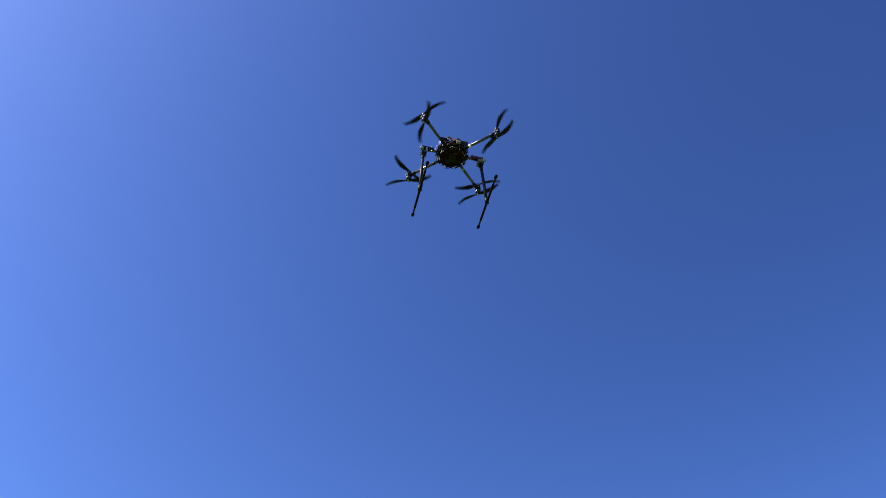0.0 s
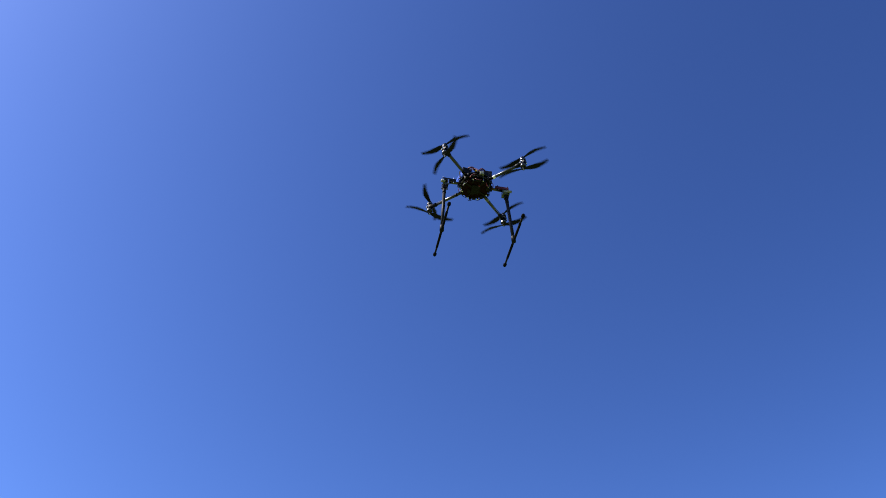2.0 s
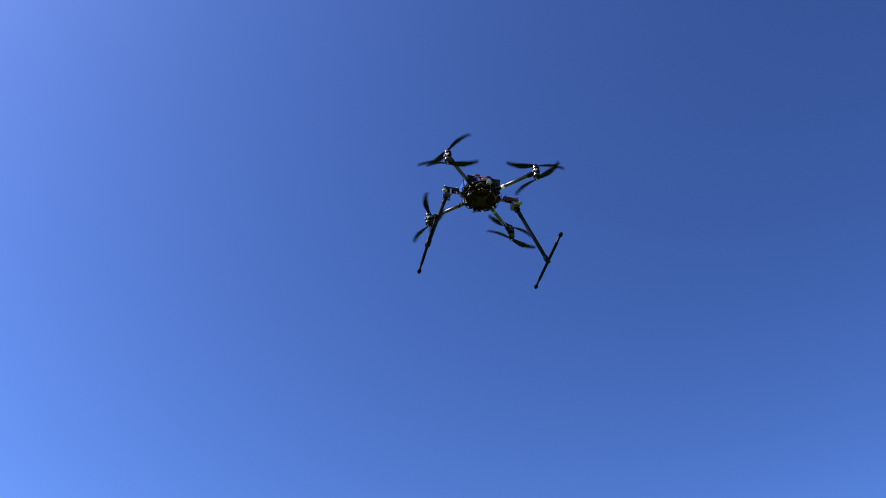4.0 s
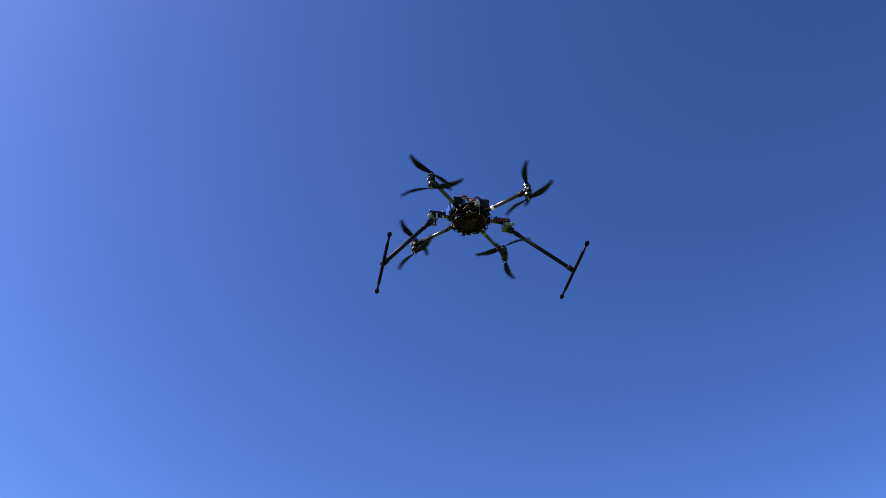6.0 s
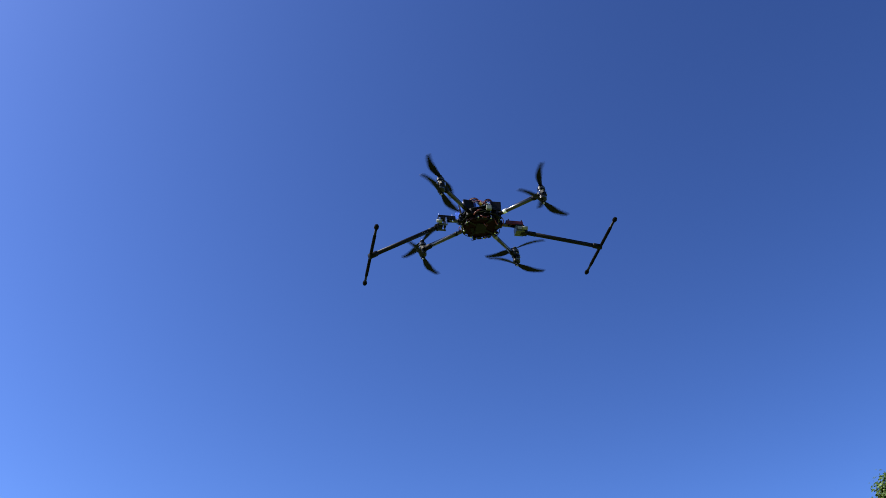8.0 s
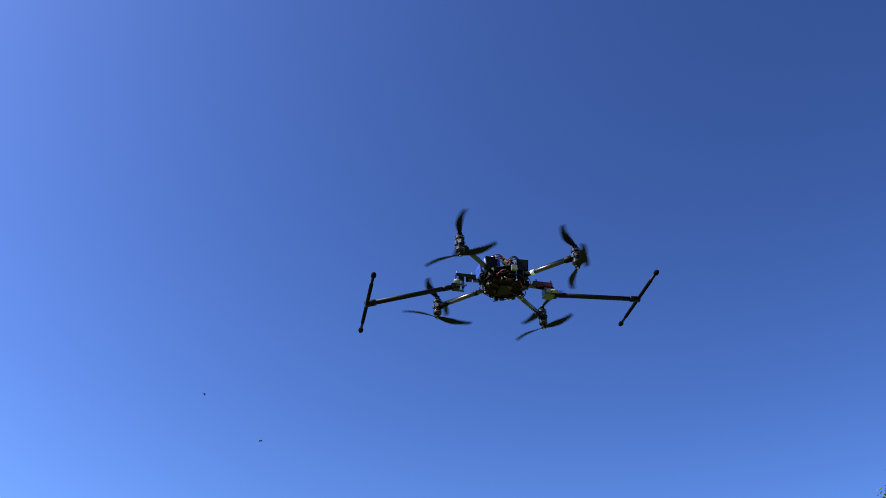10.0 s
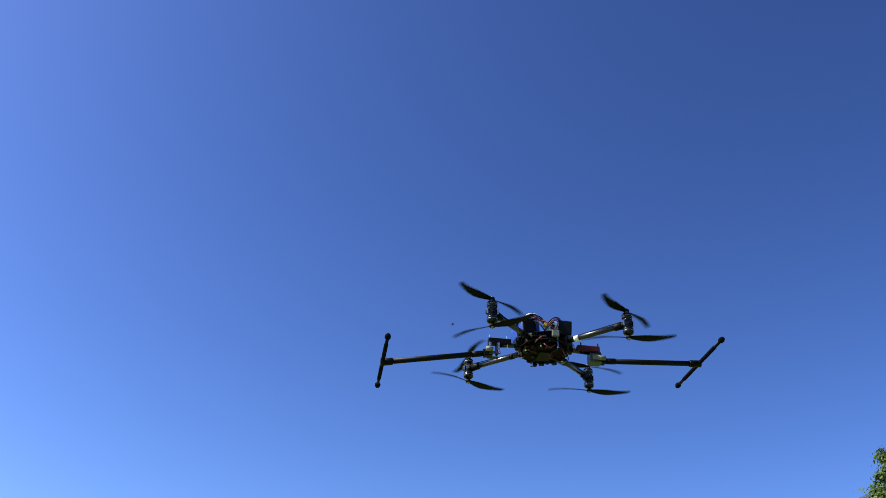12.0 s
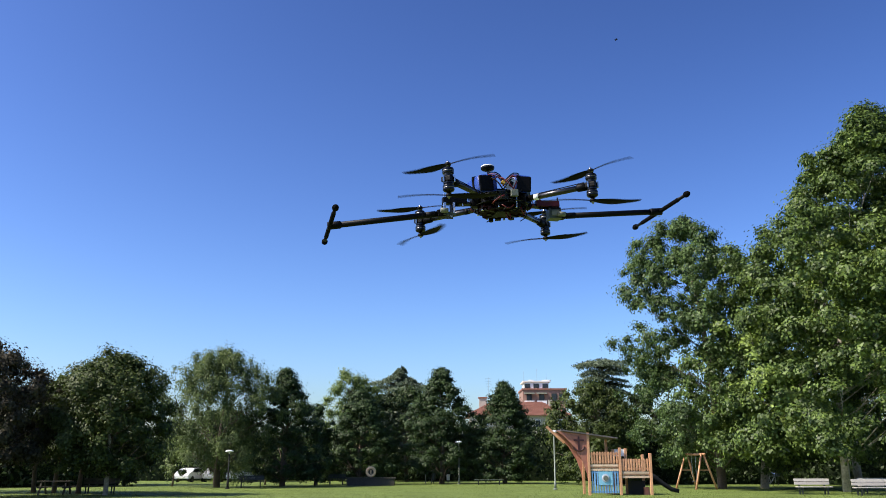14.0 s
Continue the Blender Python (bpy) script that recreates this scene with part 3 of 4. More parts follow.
    part("porthole_glass", lathe(bmesh.new(), [(0.13, 0), (0.14, 0.02), (0.13, 0.03)], sides=16), TAN, board, where=pose(0.92, -0.11, 0.95, 90, 0, 0))
    part("top_panel", boxed((0.62, 0.05, 0.42), (2.2, deep, 2.4)), WHITE, root, "white panel at the rear rail")
    part("crate", boxed((0.8, 0.9, 0.75), (2.9, 1.0, 0.42)), DARK_PLASTIC, root, "dark box under the deck")
    part("red_stool", boxed((0.3, 0.3, 0.45), (3.35, 0.5, 0.22)), RED_WOOD, root)
    bm = bmesh.new()
    way = [(3.6, 1.2, 1.1), (4.0, 1.2, 1.0), (4.5, 1.2, 0.62), (5.0, 1.2, 0.3), (5.4, 1.2, 0.2)]
    tube(bm, way, [0.16, 0.16, 0.14, 0.13, 0.12], 12)
    part("slide", bm, DARK_PLASTIC, root, "dark tube slide", smooth=True)


def swing_frame():
    root = thing("swing_frame", pose(18.2, 64.0, 0, 0, 0, 115), "wooden swing frame with slanted legs", "swing")
    for x in (-0.85, 0.85):
        for y in (-0.95, 0.95):
            part("leg", piped([(x * 1.25, y, 0), (x, y * 0.08, 2.5)], [0.075, 0.065], 10), WOOD, root, smooth=True)
        part("brace", boxed((0.08, 0.95, 0.1), (x * 1.08, 0, 1.35)), WOOD, root)
    part("beam", piped([(-1.15, 0, 2.45), (1.15, 0, 2.45)], [0.08, 0.08], 10), WOOD, root, smooth=True)
    seat = part("seat", boxed((0.45, 0.2, 0.04), (0.1, 0, 0.55)), RUBBER, root, "black swing seat")
    for x in (-0.1, 0.3):
        part("chain", piped([(x, 0, 0.55), (x, 0, 2.4)], [0.012, 0.012], 6), STEEL, seat)


def bench(at, turn, mat, label, wide=2.1, back=True):
    root = thing("bench", pose(*at, 0, 0, 0, turn), label, "bench", group="park benches")
    for k in range(3):
        part("seat_slat", boxed((wide, 0.13, 0.045), (0, -0.16 + 0.155 * k, 0.45), bevel=0.008), mat, root)
    for k in range(2 if back else 0):
        part("back_slat", boxed((wide, 0.045, 0.16), (0, 0.27 + 0.03 * k, 0.64 + 0.19 * k), (-9, 0, 0), bevel=0.008), mat, root)
    for x in (-wide * 0.36, wide * 0.36):
        part("leg", boxed((0.07, 0.07, 0.44), (x, -0.14, 0.22)), IRON, root)
        part("leg", boxed((0.07, 0.07, 0.95), (x, 0.31, 0.46), (-6, 0, 0)) if back else boxed((0.07, 0.07, 0.44), (x, 0.16, 0.22)), IRON, root)
        part("bracket", boxed((0.07, 0.52, 0.05), (x, 0.05, 0.41)), IRON, root)
    return root


def picnic_table(at, turn):
    root = thing("picnic_table", pose(*at, 0, 0, 0, turn), "dark wooden picnic table with two benches in the shade", "table")
    for k in range(4):
        part("top_plank", boxed((1.9, 0.17, 0.05), (0, -0.28 + 0.185 * k, 0.75)), STONE, root)
    for y in (-0.75, 0.75):
        part("seat_plank", boxed((1.9, 0.26, 0.05), (0, y, 0.45)), STONE, root)
    for x in (-0.7, 0.7):
        for y in (-1, 1):
            part("leg", boxed((0.08, 0.1, 0.95), (x, y * 0.45, 0.37), (y * 32, 0, 0)), STONE, root)
        part("cross_bar", boxed((0.08, 1.75, 0.08), (x, 0, 0.4)), STONE, root)


def lamp_post(at, height, label, head, post):
    root = thing("street_lamp", pose(*at, 0), label, "lamp", group="park lamps")
    part("pole", piped([(0, 0, 0), (0, 0, 0.5), (0, 0, 0.52), (0, 0, height - 0.15)], [0.085, 0.085, 0.055, 0.045], 12), post, root, smooth=True)
    part("base", lathe(bmesh.new(), [(0.16, 0), (0.16, 0.06), (0.09, 0.12)], sides=14), post, root)
    part("head", lathe(bmesh.new(), [(0.05, -0.14), (0.07, -0.04), (0.30, 0.0), (0.31, 0.05), (0.2, 0.11), (0.05, 0.13)], (0, 0, height - 0.1), 18), head, root, "pale lamp head", smooth=True)


def ring_wall():
    root = thing("low_wall", pose(-6.2, 76.3, 0), "low dark stone wall on the grass", "wall")
    part("body", boxed((4.1, 0.5, 0.6), (0, 0, 0.3), bevel=0.04), STONE, root)
    part("coping", boxed((4.3, 0.62, 0.1), (0, 0, 0.64), bevel=0.02), STONE, root)
    ring = thing("ring_sign", pose(-6.2, 76.3, 0.69), "round cream ring sign standing on the wall", "sign")
    bm = bmesh.new()
    loop = [(0.34 * math.cos(2 * math.pi * k / 28), 0, 0.46 + 0.34 * math.sin(2 * math.pi * k / 28)) for k in range(29)]
    tube(bm, loop, [0.12] * 29, 10)
    part("ring", bm, CREAM, ring, "cream ring", smooth=True)
    part("disc", lathe(bmesh.new(), [(0.3, -0.02), (0.3, 0.02)], sides=24), STONE, ring, "dark centre", where=pose(0, 0, 0.46, 90, 0, 0))
    part("mark", boxed((0.1, 0.05, 0.34), (0, -0.04, 0.46)), CREAM, ring)


def car(at, turn, paint, label):
    root = thing("car", pose(*at, 0, 0, 0, turn), label, "car", group="parked cars")
    side = [(-2.1, 0.35), (-2.15, 0.75), (-1.95, 0.95), (-1.5, 1.0), (-0.9, 1.42), (0.7, 1.46), (1.5, 1.05), (2.0, 0.9), (2.12, 0.6), (2.05, 0.3)]
    bm = slab(side, 1.7)
    bmesh.ops.bevel(bm, geom=list(bm.edges), offset=0.07, segments=2, affect="EDGES")
    part("body", bm, paint, root, smooth=False)
    for y in (-0.86, 0.86):
        part("window", slab([(-1.25, 1.02), (-0.8, 1.36), (0.62, 1.39), (1.2, 1.05)], 0.03, pose(0, y, 0)), PANE, root, "dark side window")
        for x in (-1.3, 1.35):
            wheel = part("wheel", lathe(bmesh.new(), [(0.32, -0.1), (0.32, 0.1)], sides=20), RUBBER, root, where=pose(x, y * 0.93, 0.32, 90, 0, 0))
            part("rim", lathe(bmesh.new(), [(0.19, -0.11), (0.19, 0.11)], sides=14), STEEL, wheel)


def bin_post(at, mat, label, height, r):
    root = thing("litter_bin", pose(*at, 0), label, "bin")
    part("post", piped([(0, 0.2, 0), (0, 0.2, height)], [0.03, 0.03], 8), IRON, root)
    part("bucket", lathe(bmesh.new(), [(r * 0.8, height * 0.35), (r, height * 0.95), (r * 0.9, height * 0.96)], sides=16), mat, root)


def bicycle(at, turn):
    root = thing("bicycle", pose(*at, 0, 8, 0, turn), "pale bicycle leaning against a tree trunk", "bicycle")
    for x in (-0.52, 0.52):
        loop = [(x + 0.33 * math.cos(2 * math.pi * k / 20), 0, 0.34 + 0.33 * math.sin(2 * math.pi * k / 20)) for k in range(21)]
        part("wheel", piped(loop, [0.025] * 21, 6), RUBBER, root)
    for a, b in (((-0.52, 0, 0.34), (-0.2, 0, 0.85)), ((-0.2, 0, 0.85), (0.4, 0, 0.88)), ((-0.52, 0, 0.34), (0.0, 0, 0.32)), ((0.0, 0, 0.32), (-0.22, 0, 0.95)), ((0.0, 0, 0.32), (0.4, 0, 0.88)), ((0.52, 0, 0.34), (0.36, 0, 1.05))):
        part("frame_tube", piped([a, b], [0.028, 0.028], 8), WHITE, root)
    part("saddle", boxed((0.26, 0.14, 0.07), (-0.24, 0, 0.98), bevel=0.02), RUBBER, root)
    part("handlebar", piped([(0.36, -0.28, 1.06), (0.36, 0.28, 1.06)], [0.02, 0.02], 8), STEEL, root)
    part("basket", boxed((0.3, 0.34, 0.26), (0.62, 0, 0.98), bevel=0.03), TAN, root, "pale front basket")


def playground():
    climbing_ship()
    swing_frame()
    bench((21.65, 52.0), 0, CONCRETE, "pale slatted park bench on the grass", 2.05)
    bench((24.2, 50.0), 3, CONCRETE, "pale slatted park bench on the grass", 2.3)
    bench((26.7, 54.6), 4, CONCRETE, "pale slatted park bench under the plane trees", 2.3)
    bench((4.1, 79.3), 0, GREY_POST, "grey backless park bench before the dark hedge", 2.6, back=False)
    bench((-9.6, 80.0), 0, IRON, "dark park bench beside the low wall", 1.6)
    bench((-14.9, 69.0), 10, IRON, "dark park bench under the airy tree", 2.0)
    bench((-21.0, 54.5), 0, STONE, "dark park bench in the trees' shade", 2.2)
    picnic_table((-22.9, 52.6), 6)
    lamp_post((-15.7, 64.9), 2.75, "dark park lamp with a pale flat head", GLOBE, DARK_PLASTIC)
    lamp_post((1.5, 83.0), 3.9, "grey park lamp with a pale flat head", GLOBE, GREY_POST)
    lamp_post((8.0, 63.4), 4.1, "thin grey-green park lamp behind the ship", GLOBE, GREY_POST)
    ring_wall()
    for x, y, turn, paint in ((-27.0, 95.0, 80, CAR_WHITE), (-24.4, 96.0, 84, CAR_GREY), (-21.6, 96.0, 70, CAR_WHITE)):
        car((x, y), turn, paint, "white car parked beyond the trees" if paint == CAR_WHITE else "grey car parked beyond the trees")
    bin_post((0.5, 86.0), WHITE, "small pale litter bin under the trees", 0.9, 0.2)
    bin_post((-0.9, 83.5), IRON, "dark litter bin under the trees", 1.0, 0.24)
    for x in (-0.2, -1.1, -1.7):
        stake = thing("stake", pose(x, 86.5, 0), "thin dark stake standing under the trees", "stake", group="stakes")
        part("shaft", piped([(0, 0, 0), (0, 0, 1.7)], [0.05, 0.04], 8), GREY_POST, stake)
    bicycle((26.2, 71.2), 25)


playground()


# ---- drone ----
ARM_X, ARM_Y = 0.285, 0.28
PIVOT_X, PIVOT_Z, LEG = 0.229, -0.044, 0.478
SPIN_WAY = {"NLu": -1, "NLl": 1, "NRu": -1, "NRl": 1, "FLu": -1, "FLl": 1, "FRu": -1, "FRl": 1}
legs, rotors = {}, {}


def propeller_mesh(way):
    """Two twisted, slightly swept blades round a small hub."""
    bm = bmesh.new()
    lathe(bm, [(0.011, -0.005), (0.013, 0), (0.011, 0.006)], sides=14)
    for flip in (0, math.pi):
        last = None
        for k in range(13):
            f = k / 12
            r = 0.008 + f * 0.1825
            chord = 0.014 + 0.024 * math.sin(min(1.0, f * 1.9 + 0.08) * math.pi / 2) - 0.020 * max(0.0, f - 0.45) / 0.55
            if k == 12:
                chord *= 0.45
            twist = radians(26 - 18 * f) * way
            sweep = 0.016 * math.sin(f * math.pi * 0.9) * way - 0.010 * f * f * way
            ring = []
            for u, h in ((-0.5, 0.0), (-0.2, 0.0030), (0.5, 0.0), (-0.2, -0.0018)):
                y = u * chord * way + sweep
                p = Vector((r, y * math.cos(twist), h - u * chord * math.sin(abs(twist))))
                ring.append(bm.verts.new(Matrix.Rotation(flip, 3, "Z") @ p))
            if last:
                for j in range(4):
                    bm.faces.new((last[j], last[(j + 1) % 4], ring[(j + 1) % 4], ring[j]))
            last = ring
        bm.faces.new(last)
    return bm


def motor_bell(up):
    s = 1 if up else -1
    return lathe(bmesh.new(), [(r, s * z) for r, z in ((0.016, 0.009), (0.0195, 0.011), (0.0195, 0.017), (0.0165, 0.0185), (0.0165, 0.0225), (0.0215, 0.024), (0.0222, 0.027), (0.0222, 0.031), (0.0212, 0.032), (0.0212, 0.0345), (0.0222, 0.0355), (0.0222, 0.0405), (0.0195, 0.045), (0.0150, 0.0475), (0.0125, 0.0485), (0.0075, 0.052))], sides=24)


def build_drone():
    root = thing("drone", pose(0.24, 3.38, 2.65), "black carbon four-arm drone with eight propellers and folding landing legs", "drone")
    # body: two plates on spacers, battery packs and boxes on top, wiring between
    def octagon(r, z, thick, cut=0.0):
        return lathe(bmesh.new(), [(r - 0.002, z), (r, z + 0.001), (r, z + thick - 0.001), (r - 0.002, z + thick)], sides=8 if not cut else 24)
    plate = part("lower_plate", octagon(0.104, -0.030, 0.003), PLATE, root, "dark red underside plate")
    for k in range(4):
        a = math.pi * k / 2 + 0.5
        part("plate_rib", boxed((0.074, 0.012, 0.006), (0.055 * math.cos(a), 0.055 * math.sin(a), -0.0375), (0, 0, math.degrees(a))), BLACK, plate)
    for k in range(14):
        a, r = 2.4 * k, 0.025 + 0.078 * ((k * 0.37) % 1)
        size = (0.014 + 0.018 * ((k * 0.61) % 1), 0.010 + 0.012 * ((k * 0.83) % 1), 0.005 + 0.007 * ((k * 0.29) % 1))
        part("circuit_part", boxed(size, (r * math.cos(a), r * math.sin(a), -0.031 - size[2] / 2), (0, 0, 47 * k), bevel=0.0015), BLACK if k % 4 else PLATE, plate)
    part("middle_plate", octagon(0.118, -0.012, 0.003), CARBON, root)
    part("upper_plate", octagon(0.122, 0.022, 0.003), CARBON, root)
    part("belly_plate", octagon(0.092, -0.036, 0.003), PLATE, root, "dark red belly plate")
    part("belly_tray", boxed((0.06, 0.08, 0.008), (0, 0.0, -0.0395), bevel=0.003), BLACK, root)
    for k in range(10):
        a = 0.63 * k + 0.2
        size = (0.020 + 0.012 * ((k * 0.61) % 1), 0.014 + 0.012 * ((k * 0.43) % 1), 0.016)
        part("speed_controller", boxed(size, (0.088 * math.cos(a), 0.088 * math.sin(a), -0.032 + 0.005 * math.sin(5 * k)), (0, 0, math.degrees(a) + 20 * math.sin(3 * k)), bevel=0.003), PLATE if k % 3 == 0 else BLACK, root)
    part("flight_box", boxed((0.085, 0.085, 0.028), (0, 0, 0.041), bevel=0.004), BLACK, root)
    for k in range(8):
        a = math.pi * (k + 0.5) / 4
        x, y = 0.098 * math.cos(a), 0.098 * math.sin(a)
        part("spacer", piped([(x, y, -0.036), (x, y, 0.025)], [0.0035, 0.0035], 8), STEEL if k % 3 == 0 else BLACK, root)
        part("bolt", lathe(bmesh.new(), [(0.005, -0.040), (0.005, -0.0362)], (x, y, 0), 8), STEEL, root)
    for k in range(6):
        a = math.pi * (k + 0.25) / 3
        x, y = 0.083 * math.cos(a), 0.083 * math.sin(a)
        part("speed_controller", boxed((0.055, 0.026, 0.012), (x, y, -0.022), (0, 0, math.degrees(a) + 90), bevel=0.003), PLATE if k % 2 else BLACK, root)
    packs = ((-0.080, 0.004, 9, -5), (0.078, 0.0, -6, 4))
    for x, y, turn, lean in packs:
        pack = part("battery", boxed((0.084, 0.150, 0.080), (x, y, 0.069), (0, lean, turn), bevel=0.026), BLUE, root, "blue wrapped battery pack", smooth=True)
        part("strap", boxed((0.088, 0.018, 0.084), (x, y - 0.02, 0.0695), (0, lean, turn), bevel=0.012), BLACK, pack, "black strap")
        part("end_cap", boxed((0.060, 0.012, 0.064), (x, y - 0.076, 0.066), (0, lean, turn), bevel=0.006), BLACK, pack)
    part("pack_label", boxed((0.040, 0.004, 0.050), (0.022, -0.080, 0.062), (0, 24, 0), bevel=0.001), LABEL, root, "pale grey label")
    for k, (mat, lift) in enumerate(((RED, 0.0), (BLACK, 0.006), (BLACK, 0.012), (RED, 0.003))):
        for end in (-1, 1):
            pts = [(end * (0.066 - 0.07 * f) - 0.004, -0.06 - 0.02 * math.sin(math.pi * f) - 0.004 * k, 0.098 + lift + 0.014 * math.sin(math.pi * f) - 0.04 * f) for f in (0, 0.2, 0.4, 0.6, 0.8, 1.0)]
            part("battery_lead", piped(pts, [0.0024] * 6, 8), mat, root, "battery lead", smooth=True)
    part("plug", boxed((0.016, 0.020, 0.012), (-0.012, -0.084, 0.066), (0, 30, 0), bevel=0.002), AMBER, root, "yellow power plug")
    part("label_mark", boxed((0.016, 0.002, 0.022), (0.022, -0.0835, 0.062), (0, 24, 0)), BLACK, root, "dark printed bar")
    part("label_mark", boxed((0.005, 0.002, 0.040), (0.038, -0.0835, 0.058), (0, 24, 0)), RED, root, "red printed bar")
    part("receiver", boxed((0.030, 0.018, 0.028), (0.022, -0.118, 0.012), bevel=0.003), TAN, root, "small pale green box")
    for k in range(12):
        a, b = 0.9 * k, 0.9 * k + 1.1 + 0.3 * math.sin(3 * k)
        r0, r1 = 0.075 + 0.04 * math.sin(k * 1.7) ** 2, 0.05 + 0.06 * math.cos(k * 2.3) ** 2
        pts = []
        for j in range(7):
            f = j / 6
            r, c = r0 + (r1 - r0) * f, a + (b - a) * f
            pts.append((r * math.cos(c), r * math.sin(c), 0.026 + 0.07 * math.sin(math.pi * f) * (0.5 + 0.5 * math.sin(k * 2.1) ** 2) - 0.03 * (k % 3 == 0)))
        part("wire", piped(pts, [0.0028] * 7, 6), RED if k % 5 == 1 else BLACK, root, "red wire" if k % 5 == 1 else "", smooth=True)
    for k in range(26):
        a, r = 6.28 * k / 26, 0.104 + 0.018 * ((k * 0.37) % 1)
        z = -0.026 + 0.05 * ((k * 0.53) % 1)
        pts = [((r + 0.012 * math.sin(math.pi * j / 5)) * math.cos(a + 0.09 * j), (r + 0.012 * math.sin(math.pi * j / 5)) * math.sin(a + 0.09 * j), z + (0.03 * (k % 3) - 0.03) * j / 5) for j in range(6)]
        part("wire", piped(pts, [0.0022 + 0.0012 * (k % 2)] * 6, 6), RED if k % 7 == 3 else BLACK, root, "red wire" if k % 7 == 3 else "", smooth=True)
    for k in range(7):
        a = 3.9 + 0.28 * k
        pts = [(0.1 * math.cos(a + 0.1 * j), 0.1 * math.sin(a + 0.1 * j), -0.03 - 0.03 * math.sin(math.pi * j / 5) * (1 if k % 2 else 0.5)) for j in range(6)]
        part("wire", piped(pts, [0.0025] * 6, 6), RED if k in (2, 5) else BLACK, root, "red wire" if k in (2, 5) else "", smooth=True)
    part("wire", piped([(0.0, -0.06, -0.05), (0.004, -0.07, -0.075), (0.012, -0.07, -0.085), (0.018, -0.066, -0.07), (0.016, -0.06, -0.05)], [0.002] * 5, 6), RED, root, "hanging red wire", smooth=True)
    part("belly_lens", lathe(bmesh.new(), [(0.008, -0.050), (0.010, -0.047), (0.010, -0.030)], (-0.02, 0.09, 0), 14), BLACK, root)
    part("mast", piped([(-0.03, 0.07, 0.025), (-0.03, 0.07, 0.176)], [0.0045, 0.0045], 8), CARBON, root)
    puck = part("antenna_puck", lathe(bmesh.new(), [(0.012, 0.140), (0.026, 0.146), (0.029, 0.151), (0.029, 0.157)], (-0.03, 0.07, 0.028), 24), BLACK, root, "round antenna puck on a mast", smooth=False)
    part("puck_cap", lathe(bmesh.new(), [(0.0292, 0.157), (0.028, 0.162), (0.018, 0.166)], (-0.03, 0.07, 0.028), 24), WHITE, puck, "white cap", smooth=True)

    # arms with paired motors
    for code, sx, sy in (("NL", -1, -1), ("NR", 1, -1), ("FL", -1, 1), ("FR", 1, 1)):
        c = Vector((sx * ARM_X, sy * ARM_Y, 0))
        out = Vector((c.x, c.y, 0)).normalized()
        arm = part("arm", piped([out * 0.085, c - out * 0.02], [0.0115, 0.0115], 18), CARBON, root, "glossy carbon arm tube", smooth=True)
        angle = math.degrees(math.atan2(out.y, out.x))
        mid = out * 0.118
        part("arm_clamp", boxed((0.035, 0.034, 0.036), tuple(out * 0.105), (0, 0, angle), bevel=0.004), BLACK, arm)
        part("band", piped([mid + out * 0.035, mid + out * 0.055], [0.0128, 0.0128], 16), WHITE if code == "NR" else TAN if code == "FR" else BLACK, arm, "white band" if code == "NR" else "", smooth=True)
        part("socket", piped([c - out * 0.062, c - out * 0.056, c - out * 0.018], [0.0125, 0.0155, 0.0165], 16), BLACK, arm, "black motor socket", smooth=True)
        part("motor_mount", boxed((0.040, 0.040, 0.019), tuple(c), (0, 0, angle), bevel=0.003), BLACK, arm)
        for s in (-1, 1):
            part("clip", boxed((0.005, 0.006, 0.024), (c.x + 0.021 * s, c.y - 0.012, 0), bevel=0.001), STEEL, arm, "bright clip")
        for up in (True, False):
            s = 1 if up else -1
            motor = part("motor", motor_bell(up), MOTOR, root, "black motor with bright rings", smooth=False, where=pose(*c))
            part("motor_ring", lathe(bmesh.new(), [(0.0166, s * 0.0195), (0.0174, s * 0.0205), (0.0166, s * 0.0215)], sides=24), DULL, motor, "metal ring")
            part("bell_band", lathe(bmesh.new(), [(0.0213, s * 0.0322), (0.0217, s * 0.0333), (0.0213, s * 0.0344)], sides=24), DULL, motor, "thin metal band")
            part("shaft_nut", lathe(bmesh.new(), [(0.006, s * 0.053), (0.007, s * 0.066), (0.0045, s * 0.071), (0.002, s * 0.075)], sides=12), STEEL if up else DULL, motor, "cone nut", smooth=True)
            name = code + ("u" if up else "l")
            place = (c.x, c.y, 0.060 if up else -0.062)
            rotor = part("propeller", propeller_mesh(SPIN_WAY[name]), BLADE, root, "two-bladed black propeller", where=pose(*place))
            rotors[name] = (rotor, place)
        part("speed_wire", piped([out * 0.12 + Vector((0, 0, 0.012)), out * 0.22 + Vector((0, 0, 0.014)), c - out * 0.03 + Vector((0, 0, 0.018))], [0.002] * 3, 6), BLACK, arm)

    # side stubs that carry the folding legs
    for side, s in (("left", -1), ("right", 1)):
        stub = part("side_stub", piped([(s * 0.09, 0, 0), (s * 0.20, 0, -0.006)], [0.0105, 0.0105], 16), CARBON, root, "short side tube", smooth=True)
        part("stub_clamp", boxed((0.03, 0.034, 0.034), (s * 0.112, 0, 0), bevel=0.004), BLACK, stub)
        servo = part("servo", boxed((0.100, 0.030, 0.026), (s * 0.198, -0.004, 0.006), bevel=0.003), SERVO_RED if s > 0 else BLACK, root, "dark red servo box" if s > 0 else "black servo box")
        for x in (0.165, 0.242):
            part("servo_bolt", piped([(s * x, -0.012, -0.02), (s * x, -0.012, 0.034)], [0.004, 0.003], 8), STEEL if s < 0 else BLACK, servo)
